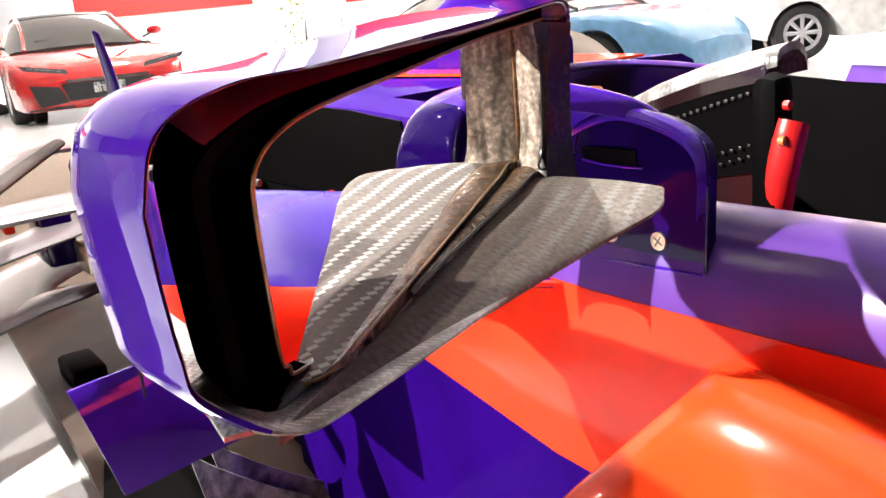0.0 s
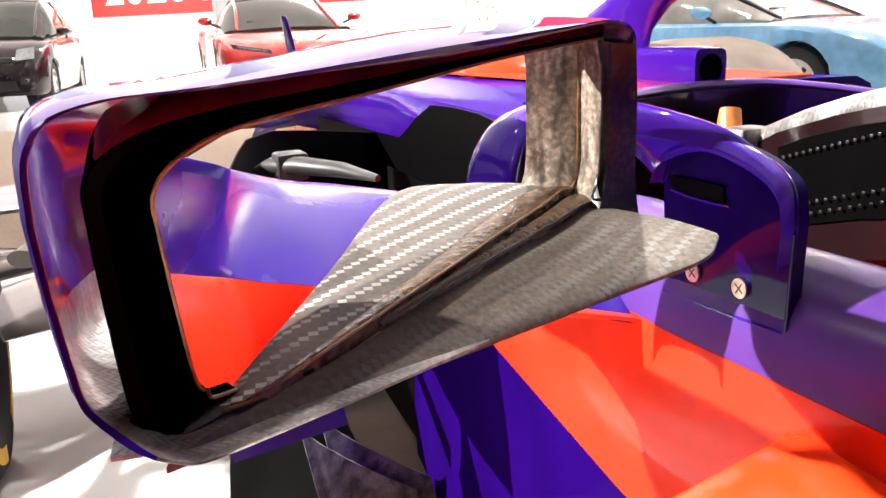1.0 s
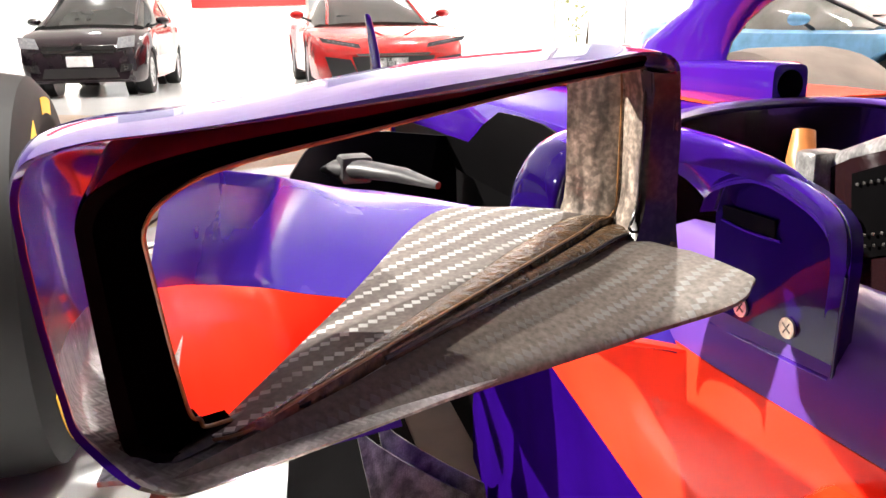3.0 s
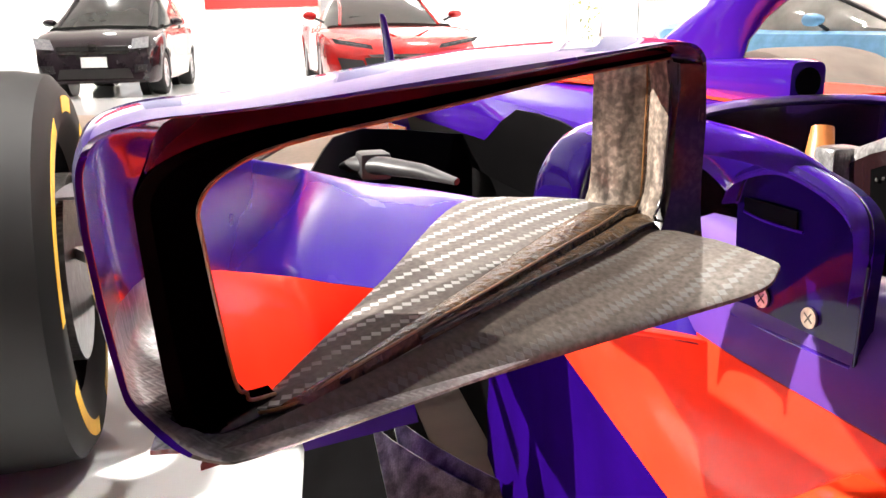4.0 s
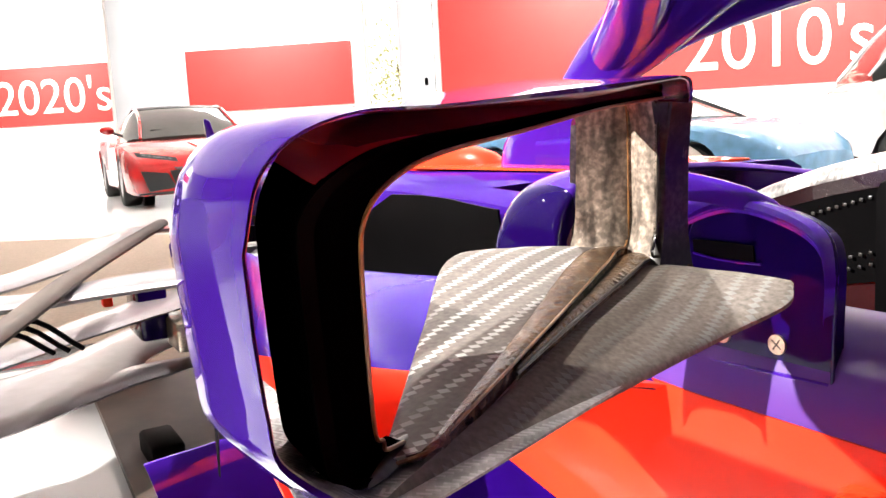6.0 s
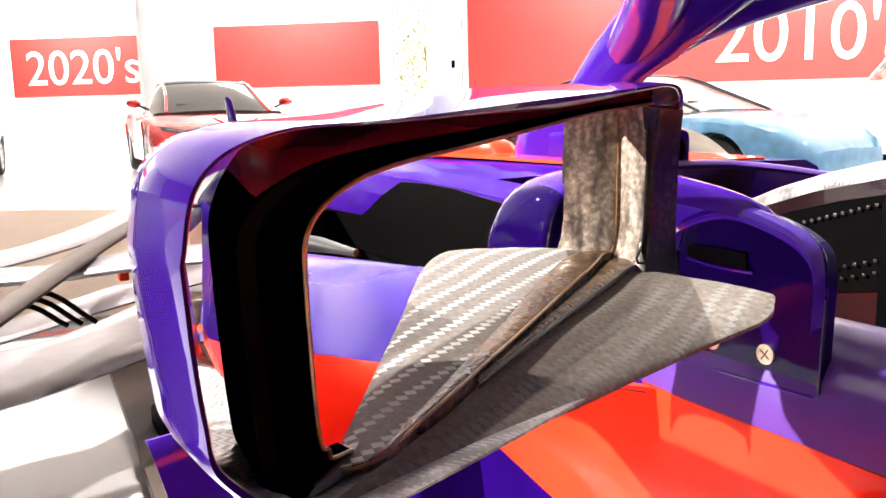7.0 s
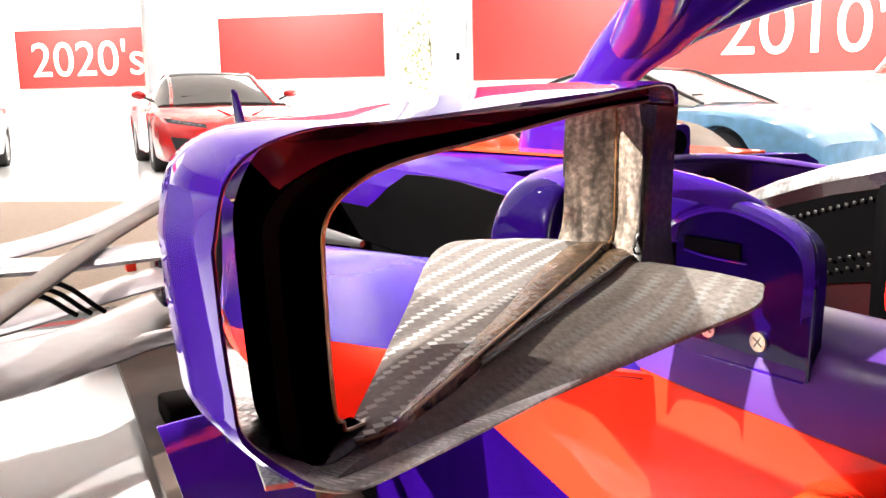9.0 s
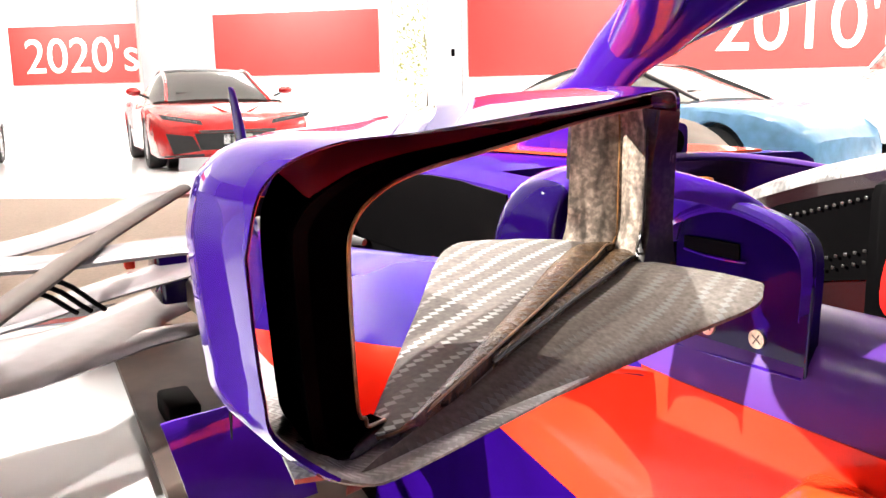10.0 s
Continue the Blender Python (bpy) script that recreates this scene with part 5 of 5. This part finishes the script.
def display_car(name, label, place, heading, body, cabin, length, width, height, base, track, wheel_r, m, front, size=1.0, pane=M_GLASS):
    """body: rows of x, half width, sill, waist, deck. cabin: rows of x, half width at waist, half width at roof, waist, roof."""
    ang = math.degrees(math.atan2(heading[1], heading[0]))
    car = empty(name, pose(place[0], place[1], place[2] if len(place) > 2 else 0, 0, 0, ang) @ Matrix.Scale(size, 4))
    tagged(car, label, "car", "cars on display")
    rows = smooth_path([Vector((x, w, sill)) for x, w, sill, waist, deck in body], 8)
    tops = smooth_path([Vector((x, waist, deck)) for x, w, sill, waist, deck in body], 8)
    rings = []
    for (x, w, sill), (_, waist, deck) in zip(rows, tops):
        low, flare = sill, 0.0
        for c in (base / 2, -base / 2):
            d, big = abs(x - c), wheel_r * 1.13
            if d < big:
                low = max(low, wheel_r + math.sqrt(big * big - d * d))
            if d < big * 1.5:
                flare = max(flare, 0.022 * math.cos(d / (big * 1.5) * math.pi / 2))
        waist = max(waist, low + 0.03)
        mid_z = max(sill + (waist - sill) * 0.5, low + 0.015)
        fall = deck - waist
        half = [(w * 0.62, low), (w * 0.93 + flare, low), (w * 0.975 + flare, max(low, sill + 0.05)), (w + flare, mid_z), (w * 0.99 + flare, mid_z + (waist - mid_z) * 0.75), (w * 0.955 + flare, waist), (w * 0.90, waist + fall * 0.35), (w * 0.74, waist + fall * 0.72), (w * 0.66, waist + fall * 0.74), (w * 0.35, deck - 0.012), (0, deck)]
        rings.append([Vector((x, -y, z)) for y, z in half] + [Vector((x, y, z)) for y, z in half[-2::-1]])
    skin = loft(rings)
    add("body", skin, m, car, "painted bodywork", True, 35)
    rings = []
    for x, wb, wr, waist, roof in cabin:
        half = [(wb, waist - 0.06), (wb * 0.985, waist + (roof - waist) * 0.2), (wr + (wb - wr) * 0.3, waist + (roof - waist) * 0.72), (wr * 0.93, roof - 0.02), (wr * 0.55, roof), (0, roof + 0.008)]
        rings.append([Vector((x, -y, z)) for y, z in half] + [Vector((x, y, z)) for y, z in half[-2::-1]])
    cols = [smooth_path([r[j] for r in rings], 5) for j in range(len(rings[0]))]
    rings = [[c[i] for c in cols] for i in range(len(cols[0]))]
    add("cabin_glass", loft(rings), pane, car, "glazed cabin")
    top = max(r[5].z for r in rings)
    roof_rows = [[p + Vector((0, 0, 0.006)) for p in r[3:8]] for r in rings if r[5].z > top - 0.05]
    if len(roof_rows) > 1:
        add("roof", sheet(roof_rows, 0.008, (0, 0, -1)), front.get("roof", m), car, "smooth roof panel")
    for idx, sgn in ((3, -1), (len(rings[0]) - 4, 1)):
        path = [r[idx] + Vector((0, sgn * 0.006, 0.0)) for r in rings]
        add("pillar", tube(path, 0.024, 8), front.get("pillar", m), car, "painted roof pillar and rail")
        mid_r = rings[len(rings) // 2 - 2]
        b0, b1 = (mid_r[0], mid_r[3]) if sgn < 0 else (mid_r[-1], mid_r[-4])
        add("door_pillar", tube([b0, b0.lerp(b1, 0.5) + Vector((0, sgn * 0.03, 0)), b1], 0.03, 8, 0.5, (1, 0, 0)), M_TRIM, car, "black door pillar")
    wiper = [Vector((rings[-2][5].x - 0.10, y, rings[-2][5].z + 0.03)) for y in (-0.5, -0.2, 0.1)]
    add("wiper", tube(wiper, 0.008, 6), M_TRIM, car, "thin black wiper")
    for x in (base / 2, -base / 2):
        for side in (-1, 1):
            y = side * (width / 2 - 0.155)
            add("wheel_well", disc((x, side * (width / 2 - 0.36), wheel_r + 0.01), (0, side, 0), 0, wheel_r * 1.12, 0.12, 32), M_TRIM, car, "black wheel well")
            road_wheel(car, x, y + side * 0.035, wheel_r, 0.22, side, front.get("spokes", 7))
    for side in (-1, 1):
        mx, my, mz = front["mirror"]
        mir = add("door_mirror", tube([(mx - 0.07, side * my, mz), (mx - 0.05, side * my, mz), (mx + 0.03, side * my, mz), (mx + 0.08, side * (my - 0.01), mz), (mx + 0.10, side * (my - 0.01), mz)], [0.06, 0.095, 0.09, 0.055, 0.01], 14, 0.62), m, car, "painted door mirror")
        add("mirror_stalk", tube([(mx, side * (my - 0.05), mz - 0.03), (mx, side * (my - 0.24), mz - 0.11)], 0.018, 8), M_TRIM, mir)
        for corners, mat, part_name, lab in front["patches"]:
            geo = sheet(hug(skin, [(side * y, z) for y, z in corners]), 0.012, (-1, 0, 0))
            add(part_name, geo, mat, car, lab)
    for corners, mat, part_name, lab in front["middle"]:
        add(part_name, sheet(hug(skin, corners, 10, 3, 0.010), 0.012, (-1, 0, 0)), mat, car, lab)
    return car


# red mid-engined sports car
M_CARRED = paint("bright_red_paint", (0.40, 0.012, 0.012), 0.16, 0.7, 0, 0, 0.2, 0.3)
M_LAMP_DARK = plain("smoked_headlamp", (0.16, 0.16, 0.17), 0.08, 0.5, 0.5, 40, 0, 1.0)
display_car("red_sports_car", "low red sports car with dark grille parked before the banners", (-5.05, 11.35), (0.54, -0.84),
            [(-2.2, 0.80, 0.35, 0.80, 0.88), (-2.0, 0.93, 0.22, 0.86, 0.97), (-1.3, 0.975, 0.16, 0.88, 0.98), (-0.4, 0.93, 0.14, 0.80, 0.90), (0.5, 0.92, 0.14, 0.77, 0.84), (1.3, 0.965, 0.15, 0.755, 0.79), (1.75, 0.95, 0.15, 0.69, 0.715), (2.05, 0.90, 0.15, 0.60, 0.635), (2.2, 0.82, 0.15, 0.50, 0.555), (2.27, 0.70, 0.19, 0.42, 0.47)],
            [(-1.7, 0.66, 0.45, 0.90, 0.98), (-1.1, 0.76, 0.54, 0.88, 1.14), (-0.5, 0.80, 0.58, 0.85, 1.245), (0.0, 0.83, 0.60, 0.84, 1.245), (0.5, 0.85, 0.62, 0.82, 1.09), (1.10, 0.83, 0.70, 0.79, 0.83)],
            4.49, 1.94, 1.215, 2.63, 1.66, 0.335, M_CARRED,
            {"mirror": (0.62, 1.00, 0.95), "spokes": 9, "roof": M_TRIM,
             "patches": [([(0.40, 0.525), (0.84, 0.60), (0.88, 0.655), (0.42, 0.575)], M_LAMP_DARK, "headlamp", "slim smoked headlamp"),
                         ([(0.46, 0.555), (0.80, 0.615), (0.80, 0.630), (0.46, 0.570)], M_LAMP, "lamp_strip", "bright lamp strip"),
                         ([(0.44, 0.23), (0.74, 0.20), (0.82, 0.44), (0.52, 0.40)], M_TRIM, "side_intake", "large black side intake"),
                         ([(0.40, 0.165), (0.86, 0.165), (0.86, 0.185), (0.40, 0.195)], M_TRIM, "front_splitter", "black front splitter"),
                         ([(0.10, 0.665), (0.16, 0.665), (0.30, 0.74), (0.26, 0.74)], M_CARRED, "bonnet_crease", "raised bonnet crease")],
             "middle": [([(-0.44, 0.24), (0.44, 0.24), (0.50, 0.43), (-0.50, 0.43)], M_TRIM, "grille", "black central grille"),
                        ([(-0.42, 0.435), (0.42, 0.435), (0.46, 0.465), (-0.46, 0.465)], M_CHROME, "grille_bar", "bright bar over the grille"),
                        ([(-0.17, 0.30), (0.17, 0.30), (0.17, 0.41), (-0.17, 0.41)], M_PLATE, "number_plate", "blank white number plate")]})
# black hatchback
display_car("black_hatchback", "small black hatchback with round headlamps parked on the floor", (-8.15, 9.70), (0.47, -0.88),
            [(-1.98, 0.72, 0.40, 0.90, 0.98), (-1.7, 0.83, 0.25, 0.95, 1.02), (-0.8, 0.85, 0.20, 0.95, 1.0), (0.2, 0.85, 0.20, 0.93, 0.98), (0.9, 0.845, 0.20, 0.92, 0.98), (1.45, 0.84, 0.20, 0.86, 0.93), (1.75, 0.81, 0.20, 0.76, 0.84), (1.90, 0.75, 0.20, 0.66, 0.74), (1.98, 0.66, 0.24, 0.58, 0.63)],
            [(-1.9, 0.68, 0.50, 0.98, 1.05), (-1.6, 0.74, 0.56, 0.98, 1.42), (-0.8, 0.77, 0.60, 0.98, 1.515), (0.0, 0.78, 0.60, 0.96, 1.505), (0.6, 0.78, 0.62, 0.95, 1.28), (1.2, 0.76, 0.68, 0.93, 0.98)],
            3.995, 1.695, 1.515, 2.53, 1.49, 0.31, paint("black_paint", (0.016, 0.010, 0.014), 0.14, 0.5, 0, 0, 0.2, 0.2),
            {"mirror": (0.60, 0.92, 1.04),
             "patches": [([(0.50, 0.66), (0.74, 0.68), (0.76, 0.83), (0.54, 0.80)], M_LAMP, "headlamp", "clear rounded headlamp"),
                         ([(0.52, 0.34), (0.68, 0.36), (0.70, 0.45), (0.54, 0.45)], M_TRIM, "fog_recess", "dark fog lamp recess"),
                         ([(0.57, 0.37), (0.63, 0.375), (0.64, 0.425), (0.58, 0.425)], M_CHROME, "fog_lamp", "small bright fog lamp")],
             "middle": [([(-0.46, 0.60), (0.46, 0.60), (0.48, 0.635), (-0.48, 0.635)], M_CHROME, "grille_bar", "chrome grille bar"),
                        ([(-0.46, 0.64), (0.46, 0.64), (0.48, 0.70), (-0.48, 0.70)], M_TRIM, "grille", "black upper grille"),
                        ([(-0.50, 0.27), (0.50, 0.27), (0.46, 0.40), (-0.46, 0.40)], M_TRIM, "lower_grille", "black lower grille"),
                        ([(-0.055, 0.645), (0.055, 0.645), (0.05, 0.735), (-0.05, 0.735)], M_CHROME, "badge", "plain chrome badge"),
                        ([(-0.17, 0.42), (0.17, 0.42), (0.17, 0.56), (-0.17, 0.56)], M_PLATE, "number_plate", "blank white number plate")]}, 0.87)
# pale blue coupe
display_car("blue_coupe", "pale blue sports coupe with dark roof parked before a banner", (0.757, 7.304), (0.72, -0.69),
            [(-2.1, 0.74, 0.36, 0.86, 0.95), (-1.8, 0.86, 0.24, 0.90, 1.0), (-1.2, 0.885, 0.18, 0.88, 0.97), (-0.3, 0.87, 0.17, 0.84, 0.92), (0.6, 0.87, 0.17, 0.83, 0.90), (1.3, 0.885, 0.17, 0.81, 0.87), (1.75, 0.85, 0.17, 0.72, 0.79), (2.0, 0.76, 0.19, 0.60, 0.66), (2.12, 0.60, 0.24, 0.48, 0.54)],
            [(-1.75, 0.66, 0.46, 0.94, 1.0), (-1.2, 0.72, 0.52, 0.92, 1.17), (-0.6, 0.75, 0.56, 0.90, 1.275), (-0.05, 0.76, 0.57, 0.88, 1.27), (0.45, 0.77, 0.60, 0.87, 1.10), (0.95, 0.76, 0.66, 0.86, 0.90)],
            4.24, 1.775, 1.285, 2.57, 1.52, 0.325, paint("pale_blue_paint", (0.21, 0.47, 0.74), 0.18, 0.6, 0, 0, 0.2, 0.3),
            {"mirror": (0.35, 0.96, 0.96), "spokes": 10, "roof": M_TRIM, "pillar": M_TRIM,
             "patches": [], "middle": []},
            0.78, plain("pale_windscreen", (0.30, 0.30, 0.27), 0.08, 0, 0.4, 3, 0, 0.8))
# white van
display_car("white_van", "tall white van with silver wheel trims against the wall", (4.71, 9.09), (-0.995, 0.1),
            [(-1.7, 0.72, 0.36, 1.0, 1.06), (-1.4, 0.80, 0.24, 1.02, 1.08), (0.5, 0.82, 0.2, 1.0, 1.06), (1.4, 0.80, 0.2, 0.95, 1.0), (1.7, 0.70, 0.26, 0.8, 0.86)],
            [(-1.65, 0.72, 0.62, 1.04, 1.6), (-1.2, 0.74, 0.64, 1.04, 1.78), (0.6, 0.74, 0.64, 1.02, 1.78), (1.1, 0.74, 0.64, 1.0, 1.5), (1.5, 0.72, 0.66, 0.98, 1.02)],
            3.4, 1.64, 1.78, 2.4, 1.44, 0.265, paint("white_paint", (0.82, 0.82, 0.80), 0.2),
            {"mirror": (1.2, 0.92, 1.15), "spokes": 8,
             "patches": [([(0.46, 0.62), (0.64, 0.62), (0.66, 0.76), (0.50, 0.76)], M_LAMP, "headlamp", "clear headlamp")],
             "middle": [([(-0.4, 0.34), (0.4, 0.34), (0.4, 0.46), (-0.4, 0.46)], M_TRIM, "grille", "black front grille")]})
